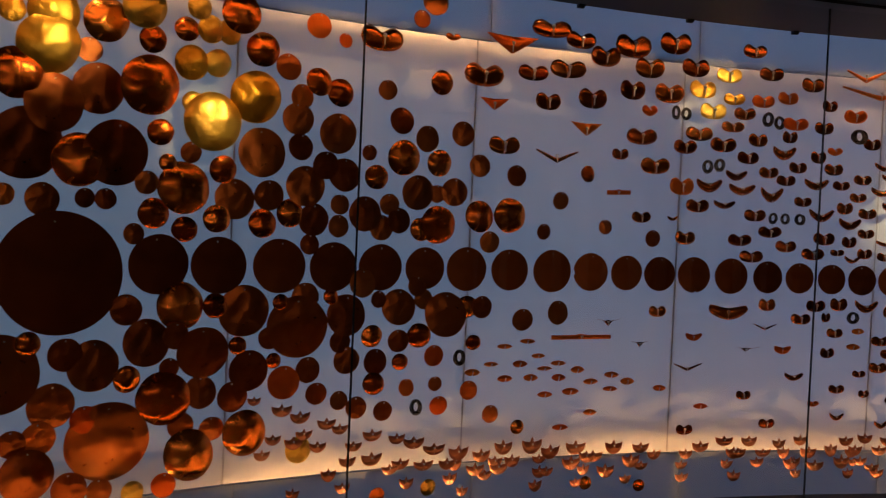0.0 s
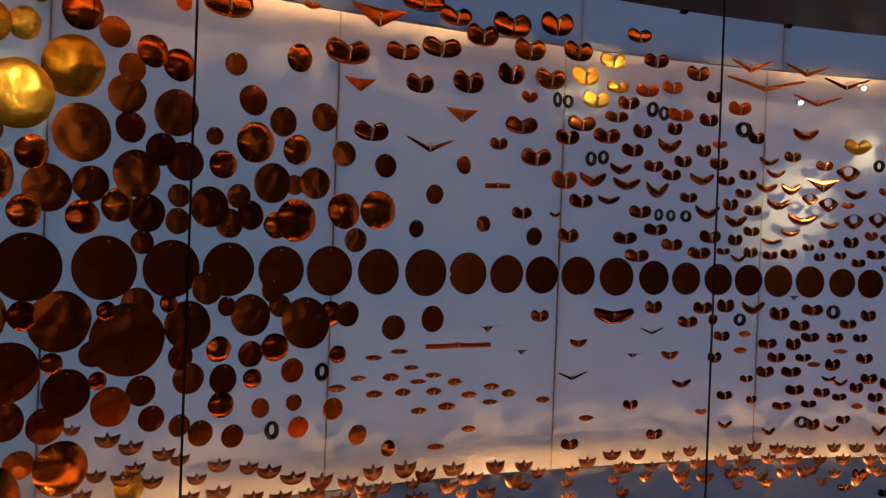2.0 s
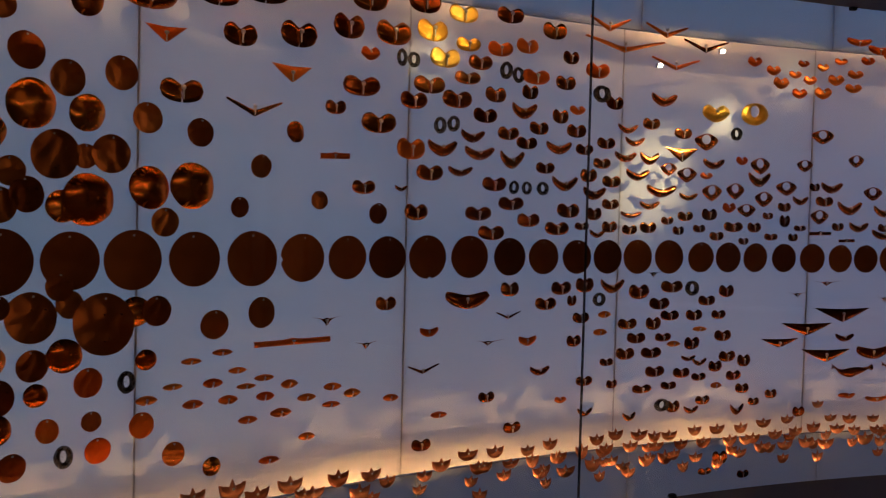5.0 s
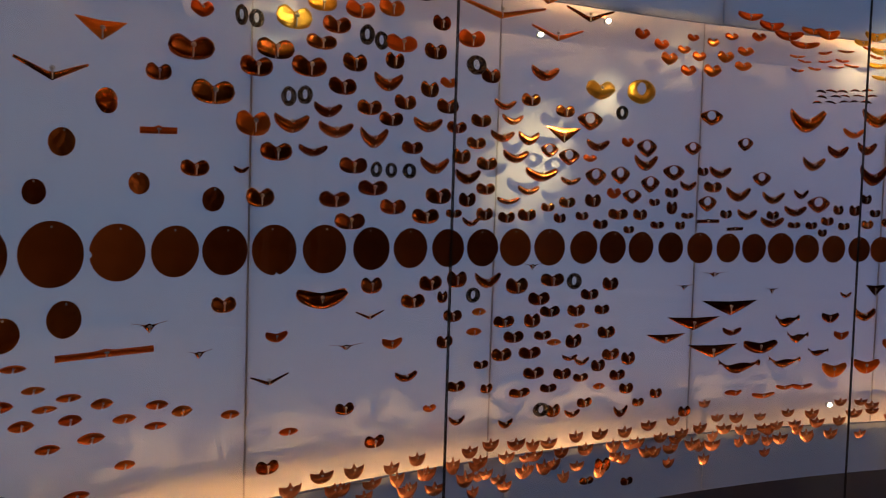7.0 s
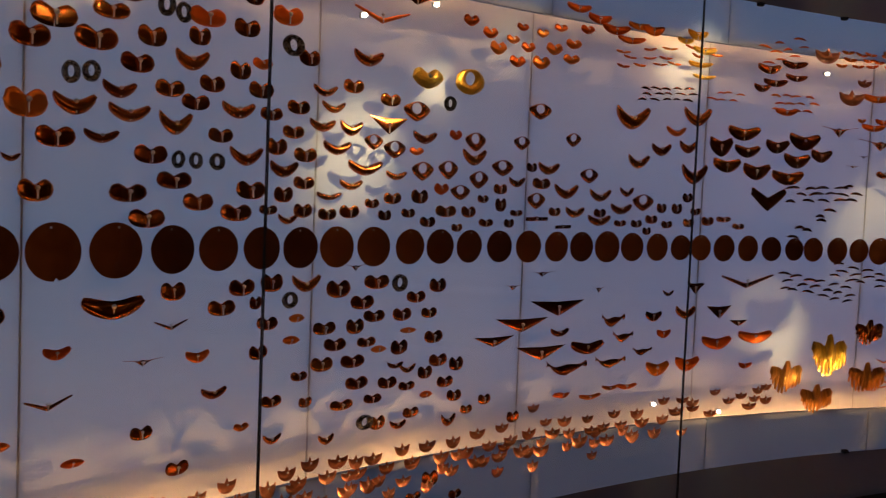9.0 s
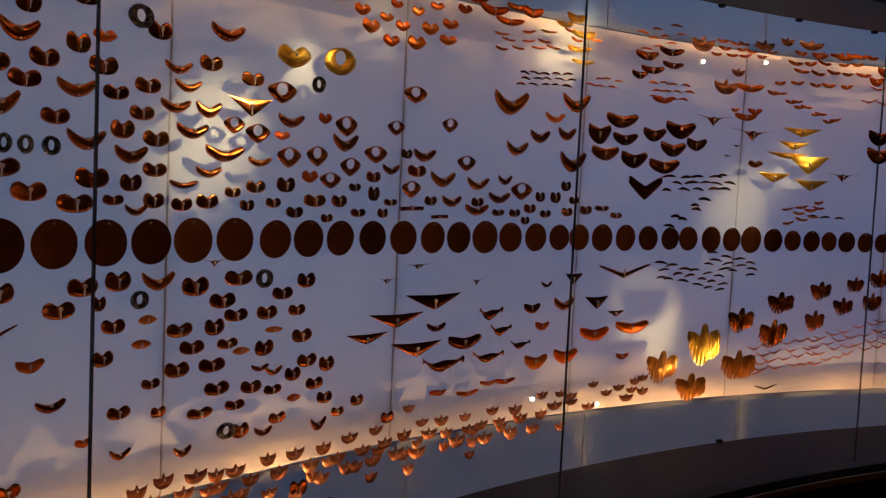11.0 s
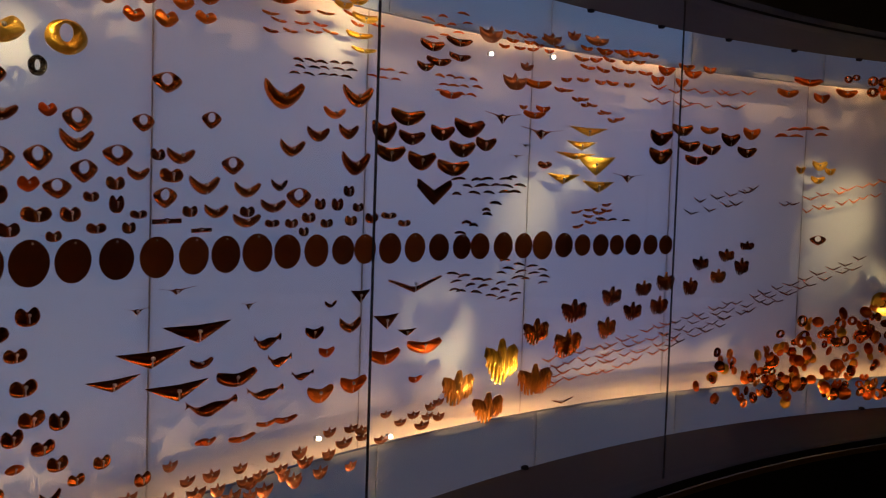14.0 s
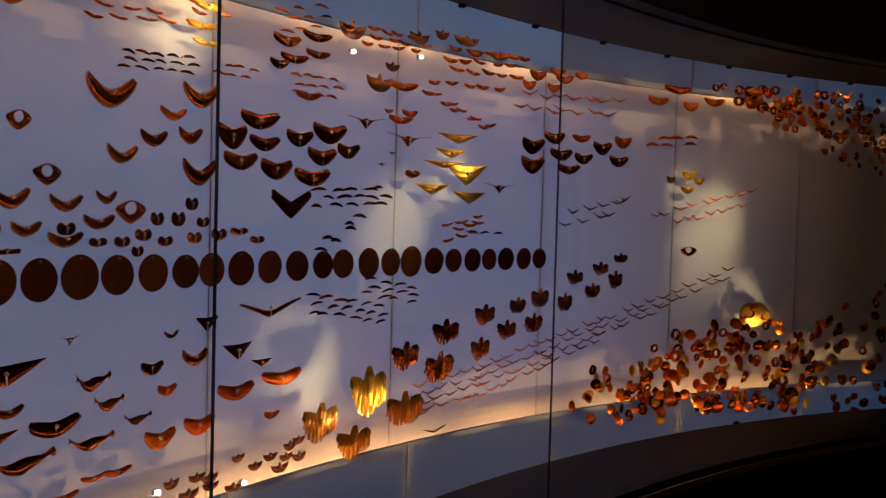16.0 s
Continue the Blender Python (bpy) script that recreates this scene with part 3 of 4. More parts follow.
round_ones("row", "", [(32.83, 1.4, 0.121), (33.99, 1.4, 0.122), (35.29, 1.4, 0.132), (36.48, 1.4, 0.122), (37.71, 1.4, 0.119), (38.83, 1.4, 0.11), (39.93, 1.4, 0.114), (41.09, 1.4, 0.121), (42.36, 1.4, 0.119), (43.5, 1.4, 0.113), (44.66, 1.4, 0.106), (45.77, 1.4, 0.114), (46.93, 1.4, 0.123), (48.09, 1.4, 0.115), (49.25, 1.4, 0.132), (50.41, 1.4, 0.116), (51.51, 1.4, 0.104), (52.52, 1.4, 0.107), (53.61, 1.4, 0.099), (54.63, 1.4, 0.107), (55.64, 1.4, 0.103), (56.55, 1.4, 0.098)])
round_ones("disc", "", [(-8.64, 1.06, 0.242), (-8.3, 0.84, 0.088), (-8.17, 1.77, 0.223), (-7.92, 0.74, 0.168), (-7.7, 1.6, 0.105), (-7.48, 1.9, 0.183), (-7.31, 0.95, 0.147), (-6.97, 1.11, 0.108), (-6.57, 1.61, 0.064), (-6.55, 2.08, 0.08), (-6.29, 1.96, 0.164), (-6.19, 1.07, 0.168), (-6.02, 1.61, 0.069), (-5.76, 1.76, 0.214), (-5.73, 0.82, 0.27), (-5.34, 1.25, 0.104), (-5.17, 1.5, 0.07), (-4.88, 1.67, 0.078), (-4.72, 1.14, 0.16), (-4, 1.05, 0.069), (-3.86, 1.16, 0.092), (-3.59, 1.78, 0.072), (-3.59, 0.85, 0.093), (-3.03, 1.1, 0.18), (-3.02, 0.96, 0.114), (-2.63, 0.83, 0.087), (-2.17, 1.63, 0.141), (-2.04, 0.94, 0.112), (-1.74, 1.24, 0.183), (-1.56, 1.03, 0.145), (-1.32, 1.8, 0.174), (-1.05, 1.65, 0.11)])
round_ones("disc", "", [(-0.86, 1.14, 0.081), (-0.58, 2.11, 0.096), (-0.19, 1.93, 0.117), (-0.08, 1.83, 0.097), (0.02, 1.18, 0.23), (0.12, 1.69, 0.147), (0.27, 1.29, 0.103), (0.35, 1.48, 0.074), (0.45, 1.57, 0.119), (0.46, 1.02, 0.096), (0.77, 1.77, 0.103), (0.79, 0.93, 0.084), (1.21, 1.89, 0.149), (1.31, 1.63, 0.075), (1.34, 1.55, 0.083), (1.47, 1.74, 0.125), (1.54, 1.12, 0.084), (1.59, 0.9, 0.072), (1.71, 1.22, 0.156), (1.79, 1.05, 0.102), (2.2, 0.87, 0.086), (2.22, 1.34, 0.106), (2.22, 1.6, 0.131), (2.35, 1.83, 0.059), (2.81, 1.28, 0.064), (2.85, 1.04, 0.099), (2.85, 1.55, 0.096), (2.89, 2.07, 0.076), (3.08, 1.64, 0.081), (3.19, 0.85, 0.078), (3.46, 1.58, 0.097), (3.47, 1.96, 0.102)])
round_ones("disc", "", [(3.57, 1.25, 0.139), (3.62, 1.12, 0.087), (4.1, 1.69, 0.134), (4.25, 1.33, 0.079), (4.44, 1.9, 0.1), (4.52, 1.28, 0.079), (4.86, 1.69, 0.07), (5.04, 0.95, 0.058), (5.36, 1.22, 0.178), (5.48, 1.7, 0.11), (5.75, 1.93, 0.097), (6.41, 1.81, 0.089), (6.74, 1.25, 0.09), (6.96, 1.51, 0.086), (7.23, 0.82, 0.073), (7.86, 1.78, 0.086), (8.34, 1.2, 0.092), (9.11, 1.56, 0.065), (9.69, 1.69, 0.074), (9.74, 1.23, 0.098), (11.61, 1.59, 0.061), (13.6, 1.55, 0.072)])
round_ones("disc", "", [(-7.03, 0.71, 0.109), (-6.18, 0.69, 0.079), (3.64, 2.33, 0.066), (4.09, 2.4, 0.104)], 6.40)
round_ones("disc", "o", [(-4.33, 0.68, 0.082), (0.04, 2.25, 0.09), (0.92, 2.21, 0.052), (2.66, 0.56, 0.064)], 6.40)
round_ones("disc", "o", [(-8.7, 1.61, 0.068), (-7.61, 0.85, 0.107), (-6.41, 0.9, 0.091), (-0.39, 0.98, 0.123), (-0.09, 2.01, 0.089), (3.96, 0.94, 0.066), (4.95, 1.06, 0.084), (5.27, 0.86, 0.076), (6.33, 0.92, 0.077)])
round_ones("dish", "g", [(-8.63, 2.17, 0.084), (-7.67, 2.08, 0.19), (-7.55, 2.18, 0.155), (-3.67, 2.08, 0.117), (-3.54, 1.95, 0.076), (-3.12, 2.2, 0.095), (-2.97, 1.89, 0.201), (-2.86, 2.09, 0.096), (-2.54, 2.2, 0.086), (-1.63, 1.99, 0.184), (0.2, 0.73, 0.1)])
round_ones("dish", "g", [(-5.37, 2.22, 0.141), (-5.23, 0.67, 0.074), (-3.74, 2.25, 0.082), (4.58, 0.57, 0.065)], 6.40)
round_ones("dish", "p", [(-8.44, 1.98, 0.161), (-7.95, 1.15, 0.077), (-6.76, 1.73, 0.169), (-6.14, 2.18, 0.143), (-5.23, 1.02, 0.09), (-4.86, 1.99, 0.199), (-4.83, 2.14, 0.092), (-4.62, 1.57, 0.105), (-4.49, 1.84, 0.089), (-4.27, 1.74, 0.06), (-4.18, 0.95, 0.182), (-3.84, 2.19, 0.084), (-3.76, 1.66, 0.18), (-3.72, 1.26, 0.163), (-3.68, 1.52, 0.088), (-3.35, 0.75, 0.176), (-2.74, 1.56, 0.097), (-2.68, 1.26, 0.088), (-2.6, 1.73, 0.097), (-1.95, 1.12, 0.064), (-1.63, 0.81, 0.165), (-1.41, 2.16, 0.122), (-1.27, 1.55, 0.104), (-0.73, 1.06, 0.057), (-0.58, 1.27, 0.061), (-0.35, 1.59, 0.101), (0.46, 2.07, 0.102), (1.14, 1.29, 0.059), (1.22, 2.04, 0.103), (2.59, 1.74, 0.093), (2.64, 1.14, 0.086), (2.75, 0.96, 0.086)])
round_ones("dish", "p", [(3.53, 1.82, 0.133), (3.69, 1.04, 0.065), (4.33, 1.55, 0.091), (4.37, 1.14, 0.097), (4.85, 2.12, 0.095), (4.92, 1.81, 0.105), (4.93, 1.57, 0.149), (6.19, 1.25, 0.09), (6.43, 1.11, 0.063), (6.47, 1.61, 0.125), (7.64, 1.62, 0.141), (8.36, 0.76, 0.06), (10.74, 1.81, 0.061), (10.75, 1.8, 0.056)])
round_ones("dish", "p", [(-2.48, 2.25, 0.135), (10.8, 0.54, 0.056), (13, 0.52, 0.052)], 6.40)
lay("ring", "s", [(4.38, 0.86, 0.053, 0.066), (5.93, 1.05, 0.054, 0.067), (14.24, 2.09, 0.044, 0.062), (14.74, 2.09, 0.049, 0.056), (15.74, 1.87, 0.051, 0.062), (16.28, 1.88, 0.056, 0.059), (18.15, 2.09, 0.056, 0.065), (18.63, 1.66, 0.044, 0.052), (18.69, 2.08, 0.052, 0.062), (19.17, 1.66, 0.045, 0.052), (19.73, 1.66, 0.054, 0.053), (22.09, 2.04, 0.082, 0.07), (22.26, 1.23, 0.059, 0.057), (25.03, 0.79, 0.073, 0.056), (26.32, 1.27, 0.069, 0.065), (27.96, 1.92, 0.06, 0.056)])
lay("kidney", "", [(2.24, 2.24, 0.175, 0.094), (8.53, 2.36, 0.168, 0.073), (9.26, 2.21, 0.156, 0.074), (9.73, 2.33, 0.139, 0.07), (10.82, 2.28, 0.137, 0.084), (11.84, 2.33, 0.164, 0.098), (12.6, 2.25, 0.131, 0.086), (13.6, 2.36, 0.138, 0.092), (14.52, 2.27, 0.129, 0.08), (16.93, 2.36, 0.112, 0.059), (17.69, 2.27, 0.112, 0.059), (19.52, 2.24, 0.103, 0.065), (26.34, 0.53, 0.069, 0.03), (27.04, 0.58, 0.07, 0.057), (28.16, 0.5, 0.06, 0.036)], 6.40)
lay("kidney", "", [(6.44, 2.17, 0.176, 0.093), (7.32, 1.9, 0.134, 0.074), (8.36, 2.2, 0.132, 0.067), (8.97, 2.09, 0.12, 0.072), (10.8, 2.12, 0.134, 0.086), (12.05, 1.9, 0.076, 0.049), (12.39, 2.17, 0.123, 0.084), (12.92, 1.98, 0.139, 0.071), (13.06, 1.64, 0.093, 0.049), (13.48, 1.86, 0.135, 0.072), (13.92, 2.17, 0.141, 0.086), (13.94, 1.24, 0.079, 0.05), (14.74, 1.95, 0.113, 0.063), (14.96, 1.56, 0.1, 0.061), (15.24, 0.73, 0.079, 0.046), (15.33, 2.01, 0.127, 0.064), (15.34, 1.7, 0.112, 0.058), (16.38, 1.97, 0.129, 0.066), (16.74, 2.05, 0.11, 0.049), (17.2, 2.11, 0.103, 0.056), (17.2, 1.56, 0.117, 0.054), (17.43, 1.92, 0.109, 0.057), (17.68, 0.88, 0.073, 0.041), (17.74, 1.49, 0.111, 0.055)])
lay("kidney", "", [(17.79, 1.67, 0.102, 0.054), (17.83, 2, 0.093, 0.061), (18.29, 1.86, 0.095, 0.051), (18.45, 1.6, 0.118, 0.052), (18.5, 1.28, 0.079, 0.056), (18.83, 0.75, 0.081, 0.046), (19.11, 1.83, 0.093, 0.048), (19.11, 2.02, 0.075, 0.055), (19.19, 1.54, 0.098, 0.053), (19.6, 1.89, 0.09, 0.052), (19.87, 1.74, 0.086, 0.045), (20.02, 1.22, 0.097, 0.05), (20.38, 1.51, 0.111, 0.054), (20.41, 1.94, 0.078, 0.057), (20.59, 2.07, 0.092, 0.057), (20.59, 1.28, 0.098, 0.055), (20.81, 1.58, 0.108, 0.058), (20.83, 2.17, 0.079, 0.053), (21.05, 1.23, 0.043, 0.044), (21.13, 1.89, 0.089, 0.054), (21.24, 1.07, 0.072, 0.048), (21.44, 1.52, 0.067, 0.032), (21.48, 1.82, 0.086, 0.043), (21.53, 1.16, 0.077, 0.044)])
lay("kidney", "", [(21.59, 1.29, 0.082, 0.06), (21.66, 0.91, 0.078, 0.041), (21.66, 1.72, 0.077, 0.055), (21.9, 1.57, 0.072, 0.052), (22.2, 1.77, 0.082, 0.044), (22.34, 1.85, 0.087, 0.047), (22.58, 0.98, 0.064, 0.033), (22.61, 1.52, 0.074, 0.048), (22.63, 1.7, 0.088, 0.048), (22.63, 2.01, 0.088, 0.055), (22.64, 1.61, 0.083, 0.044), (22.85, 0.89, 0.055, 0.037), (23.38, 1.01, 0.086, 0.05), (23.4, 1.51, 0.075, 0.041), (23.45, 1.13, 0.096, 0.046), (23.92, 1.07, 0.087, 0.046), (23.94, 1.26, 0.102, 0.062), (24.2, 0.86, 0.098, 0.038), (24.25, 1.52, 0.087, 0.046), (24.26, 1.94, 0.086, 0.049), (24.48, 1.01, 0.098, 0.047), (24.53, 1.13, 0.077, 0.055), (24.74, 0.93, 0.099, 0.047), (24.82, 1.21, 0.099, 0.051)])
lay("kidney", "", [(25.05, 1.07, 0.084, 0.038), (25.09, 1.55, 0.062, 0.034), (25.29, 1.28, 0.105, 0.051), (25.3, 1.16, 0.094, 0.043), (25.3, 0.87, 0.074, 0.035), (25.56, 0.78, 0.074, 0.052), (25.62, 1.51, 0.058, 0.038), (25.66, 1.91, 0.089, 0.046), (25.86, 0.92, 0.08, 0.044), (25.89, 1.57, 0.079, 0.042), (26.34, 1.16, 0.085, 0.048), (26.37, 1.04, 0.08, 0.057), (26.43, 1.52, 0.064, 0.034), (26.62, 0.9, 0.075, 0.035), (26.85, 0.8, 0.076, 0.04), (26.91, 1.22, 0.086, 0.044), (26.94, 1.58, 0.08, 0.052), (27.22, 1.49, 0.07, 0.039), (27.41, 0.94, 0.071, 0.049), (27.44, 1.16, 0.071, 0.04), (27.67, 1.07, 0.087, 0.049), (27.73, 1.26, 0.076, 0.053), (27.95, 0.98, 0.088, 0.049), (27.99, 1.53, 0.098, 0.044)])
lay("kidney", "", [(28.15, 0.9, 0.077, 0.045), (28.48, 1.47, 0.055, 0.031), (28.67, 0.84, 0.067, 0.045), (28.71, 0.96, 0.072, 0.054), (28.99, 1.53, 0.072, 0.045), (29.21, 0.78, 0.056, 0.037), (29.48, 1.58, 0.056, 0.031), (29.74, 1.49, 0.067, 0.032), (29.99, 0.81, 0.062, 0.042), (30.25, 1.62, 0.067, 0.041), (30.25, 1.56, 0.056, 0.054), (30.74, 1.49, 0.051, 0.036), (30.96, 1.53, 0.062, 0.027), (31.18, 0.73, 0.063, 0.047), (31.53, 1.71, 0.057, 0.037), (32.11, 1.65, 0.091, 0.046), (32.65, 1.54, 0.063, 0.037), (34.77, 1.54, 0.064, 0.038), (35.83, 1.5, 0.065, 0.029), (36.61, 1.5, 0.065, 0.034), (37.12, 1.47, 0.047, 0.034), (37.4, 1.52, 0.065, 0.039), (37.87, 1.57, 0.053, 0.044), (38.06, 1.5, 0.059, 0.034)])
lay("kidney", "", [(38.57, 1.57, 0.059, 0.049), (39.13, 1.51, 0.059, 0.04), (39.14, 1.62, 0.059, 0.044), (39.57, 1.56, 0.059, 0.035), (40.1, 1.52, 0.071, 0.042), (40.9, 1.53, 0.085, 0.028), (41.78, 1.5, 0.067, 0.029)])
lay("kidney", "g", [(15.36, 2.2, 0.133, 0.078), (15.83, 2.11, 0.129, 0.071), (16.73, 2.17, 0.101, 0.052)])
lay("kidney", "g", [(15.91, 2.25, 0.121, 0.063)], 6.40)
lay("heart", "o", [(4.79, 2.28, 0.063, 0.029), (28.01, 2.21, 0.069, 0.042), (30.21, 2.22, 0.06, 0.03), (31.06, 2.21, 0.055, 0.035), (31.82, 2.24, 0.061, 0.031), (33, 2.25, 0.073, 0.036)], 6.40)
lay("heart", "o", [(13.15, 2.09, 0.072, 0.049), (20.75, 0.84, 0.057, 0.028), (21.14, 1.97, 0.075, 0.038), (26.74, 1.74, 0.064, 0.03), (27.76, 1.61, 0.065, 0.044), (28.3, 1.81, 0.055, 0.039), (29.53, 2.2, 0.072, 0.044), (29.92, 2.15, 0.083, 0.053), (30.52, 2.19, 0.067, 0.035), (30.73, 2.11, 0.078, 0.045), (31.2, 2.17, 0.067, 0.04), (31.85, 2.12, 0.085, 0.054), (32.39, 2.18, 0.085, 0.05), (33.22, 2.15, 0.08, 0.041), (33.26, 2.21, 0.08, 0.041)])
lay("tri", "o", [(7.05, 2.28, 0.225, 0.071)], 6.40)
lay("tri", "o", [(6.93, 2.06, 0.123, 0.049), (10.59, 1.99, 0.149, 0.056)])
lay("vbird", "", [(9.44, 1.87, 0.199, 0.055), (15.27, 1, 0.137, 0.035), (18.49, 1.18, 0.11, 0.03), (42.3, 1.25, 0.324, 0.064)])
lay("bar", "o", [(10.76, 1.13, 0.274, 0.026), (12.09, 1.74, 0.107, 0.027)])
lay("tribird", "", [(11.87, 1.19, 0.112, 0.031), (13.2, 1.1, 0.088, 0.027), (17.73, 1.08, 0.129, 0.022), (24.48, 1.33, 0.082, 0.025), (30.98, 1.24, 0.091, 0.023), (32.37, 1.29, 0.156, 0.023), (35, 1.22, 0.065, 0.029), (46.64, 1.96, 0.2, 0.051), (47.47, 1.8, 0.102, 0.016), (47.98, 1.85, 0.087, 0.016), (48.92, 1.91, 0.294, 0.053), (54.13, 1.73, 0.222, 0.045)])
lay("oval", "o", [(6.45, 0.99, 0.068, 0.029), (7.2, 1.02, 0.065, 0.021), (7.75, 1.09, 0.066, 0.021), (7.78, 0.96, 0.07, 0.029), (8.32, 1.02, 0.066, 0.03), (8.66, 1.11, 0.067, 0.021), (8.84, 0.96, 0.067, 0.03), (9.1, 1.05, 0.063, 0.021), (9.3, 1, 0.068, 0.019), (9.42, 0.89, 0.068, 0.026), (9.89, 1.02, 0.069, 0.022), (9.93, 0.96, 0.064, 0.03), (10.12, 0.75, 0.074, 0.026), (10.46, 0.9, 0.079, 0.031), (10.73, 0.99, 0.065, 0.031), (11.28, 0.94, 0.071, 0.027), (11.31, 0.81, 0.061, 0.027), (12.05, 0.91, 0.066, 0.022), (12.07, 0.97, 0.066, 0.027), (12.78, 0.94, 0.067, 0.032), (14.13, 0.91, 0.06, 0.027), (15.9, 0.83, 0.069, 0.025), (22.3, 1.1, 0.064, 0.029), (22.49, 1.17, 0.064, 0.029)])
lay("oval", "o", [(25.55, 1.04, 0.069, 0.026), (26.63, 1.1, 0.07, 0.022), (27.4, 0.86, 0.06, 0.027), (33.37, 0.79, 0.064, 0.024)])
lay("fan", "f", [(-1.65, 0.94, 0.05, 0.034), (-1.37, 0.75, 0.061, 0.041), (-1, 0.8, 0.062, 0.041), (-0.72, 0.9, 0.077, 0.048), (-0.28, 0.78, 0.071, 0.049), (-0.08, 0.87, 0.079, 0.049), (0.02, 0.81, 0.065, 0.042), (0.53, 0.76, 0.066, 0.043), (0.83, 0.84, 0.075, 0.047), (1.26, 0.82, 0.068, 0.043), (1.55, 0.7, 0.069, 0.044), (1.8, 0.75, 0.066, 0.04), (2.39, 0.79, 0.079, 0.048), (2.42, 0.7, 0.087, 0.056), (3.29, 0.77, 0.069, 0.045), (3.51, 0.67, 0.074, 0.046), (3.94, 0.75, 0.091, 0.05), (4.35, 0.66, 0.084, 0.046), (4.7, 0.72, 0.094, 0.047), (5.2, 0.66, 0.073, 0.047), (5.61, 0.7, 0.087, 0.063), (6.28, 0.63, 0.08, 0.052), (6.56, 0.68, 0.081, 0.056), (7.19, 0.63, 0.082, 0.053)], 6.40)
lay("fan", "f", [(7.36, 0.71, 0.082, 0.061), (7.79, 0.65, 0.069, 0.053), (8.49, 0.71, 0.094, 0.071), (8.89, 0.6, 0.071, 0.054), (9.25, 0.68, 0.086, 0.063), (10.12, 0.63, 0.087, 0.06), (10.32, 0.69, 0.088, 0.06), (11.05, 0.65, 0.089, 0.052), (11.57, 0.59, 0.08, 0.061), (11.81, 0.69, 0.08, 0.061), (12.56, 0.63, 0.081, 0.062), (12.99, 0.68, 0.082, 0.049), (15.44, 0.68, 0.078, 0.052), (16.5, 0.7, 0.082, 0.047), (16.88, 0.65, 0.075, 0.054), (17.52, 0.7, 0.076, 0.051), (18.11, 0.65, 0.078, 0.041), (18.78, 0.69, 0.066, 0.045), (18.99, 0.65, 0.058, 0.057), (19.4, 0.6, 0.081, 0.057), (19.77, 0.7, 0.068, 0.05), (20.09, 0.65, 0.069, 0.054), (20.42, 0.59, 0.084, 0.051), (21.03, 0.66, 0.061, 0.063)], 6.40)
lay("fan", "f", [(21.47, 0.61, 0.081, 0.064), (21.65, 0.7, 0.067, 0.048), (22.05, 0.66, 0.063, 0.052), (22.33, 0.61, 0.064, 0.045), (22.51, 0.71, 0.074, 0.049), (22.87, 0.58, 0.074, 0.041), (23.08, 0.66, 0.075, 0.049), (23.51, 0.7, 0.085, 0.049), (23.77, 0.6, 0.076, 0.058), (24.12, 0.69, 0.061, 0.05), (24.21, 0.65, 0.076, 0.046), (24.68, 0.6, 0.077, 0.063), (24.76, 0.69, 0.077, 0.046), (25.28, 0.65, 0.068, 0.047), (25.92, 0.7, 0.068, 0.047), (25.96, 0.59, 0.069, 0.043), (26.31, 0.65, 0.069, 0.052), (26.86, 0.7, 0.08, 0.048), (27.44, 0.65, 0.076, 0.053), (27.89, 0.7, 0.071, 0.049), (27.99, 0.59, 0.071, 0.049), (28.53, 0.65, 0.071, 0.049), (28.92, 0.61, 0.077, 0.054), (29.04, 0.71, 0.077, 0.045)], 6.40)
lay("fan", "f", [(29.51, 0.66, 0.072, 0.045), (30.03, 0.61, 0.078, 0.05), (30.08, 0.72, 0.067, 0.041), (30.4, 0.67, 0.073, 0.046), (30.93, 0.62, 0.079, 0.055), (31.3, 0.68, 0.074, 0.051), (31.43, 0.78, 0.062, 0.037), (31.84, 0.61, 0.08, 0.056), (31.99, 0.72, 0.063, 0.037), (32.37, 0.67, 0.074, 0.047), (32.94, 0.71, 0.069, 0.047), (33.15, 0.66, 0.063, 0.047), (33.68, 0.62, 0.087, 0.062), (33.97, 0.71, 0.058, 0.038), (34.18, 0.66, 0.075, 0.043), (34.69, 0.67, 0.07, 0.043), (34.98, 0.61, 0.076, 0.053), (35.18, 0.72, 0.064, 0.038), (35.54, 0.67, 0.07, 0.039), (36.1, 0.62, 0.07, 0.053), (36.3, 0.71, 0.076, 0.049), (36.59, 0.67, 0.076, 0.049), (37.2, 0.62, 0.07, 0.054), (37.69, 0.67, 0.065, 0.049)], 6.40)
lay("fan", "f", [(37.72, 0.75, 0.07, 0.039), (38.33, 0.7, 0.088, 0.044), (38.56, 0.75, 0.07, 0.035), (39.07, 0.71, 0.07, 0.032), (39.18, 0.73, 0.076, 0.04), (40.02, 0.68, 0.078, 0.038), (40.32, 0.77, 0.065, 0.033), (40.93, 0.73, 0.066, 0.034), (41.51, 0.75, 0.067, 0.034), (41.98, 0.7, 0.081, 0.039), (42.3, 0.73, 0.068, 0.034), (42.4, 0.77, 0.068, 0.039), (42.88, 0.78, 0.062, 0.035), (42.88, 0.72, 0.069, 0.04), (45.06, 2.29, 0.145, 0.072), (46.4, 2.11, 0.142, 0.074), (46.94, 2.18, 0.085, 0.04), (48.4, 2.32, 0.123, 0.056), (49.53, 2.35, 0.08, 0.046), (50.96, 2.35, 0.148, 0.052)], 6.40)
lay("vbird", "o", [(21.68, 2.29, 0.18, 0.057), (22.39, 2.22, 0.357, 0.057), (24.06, 2.29, 0.209, 0.054)], 6.40)
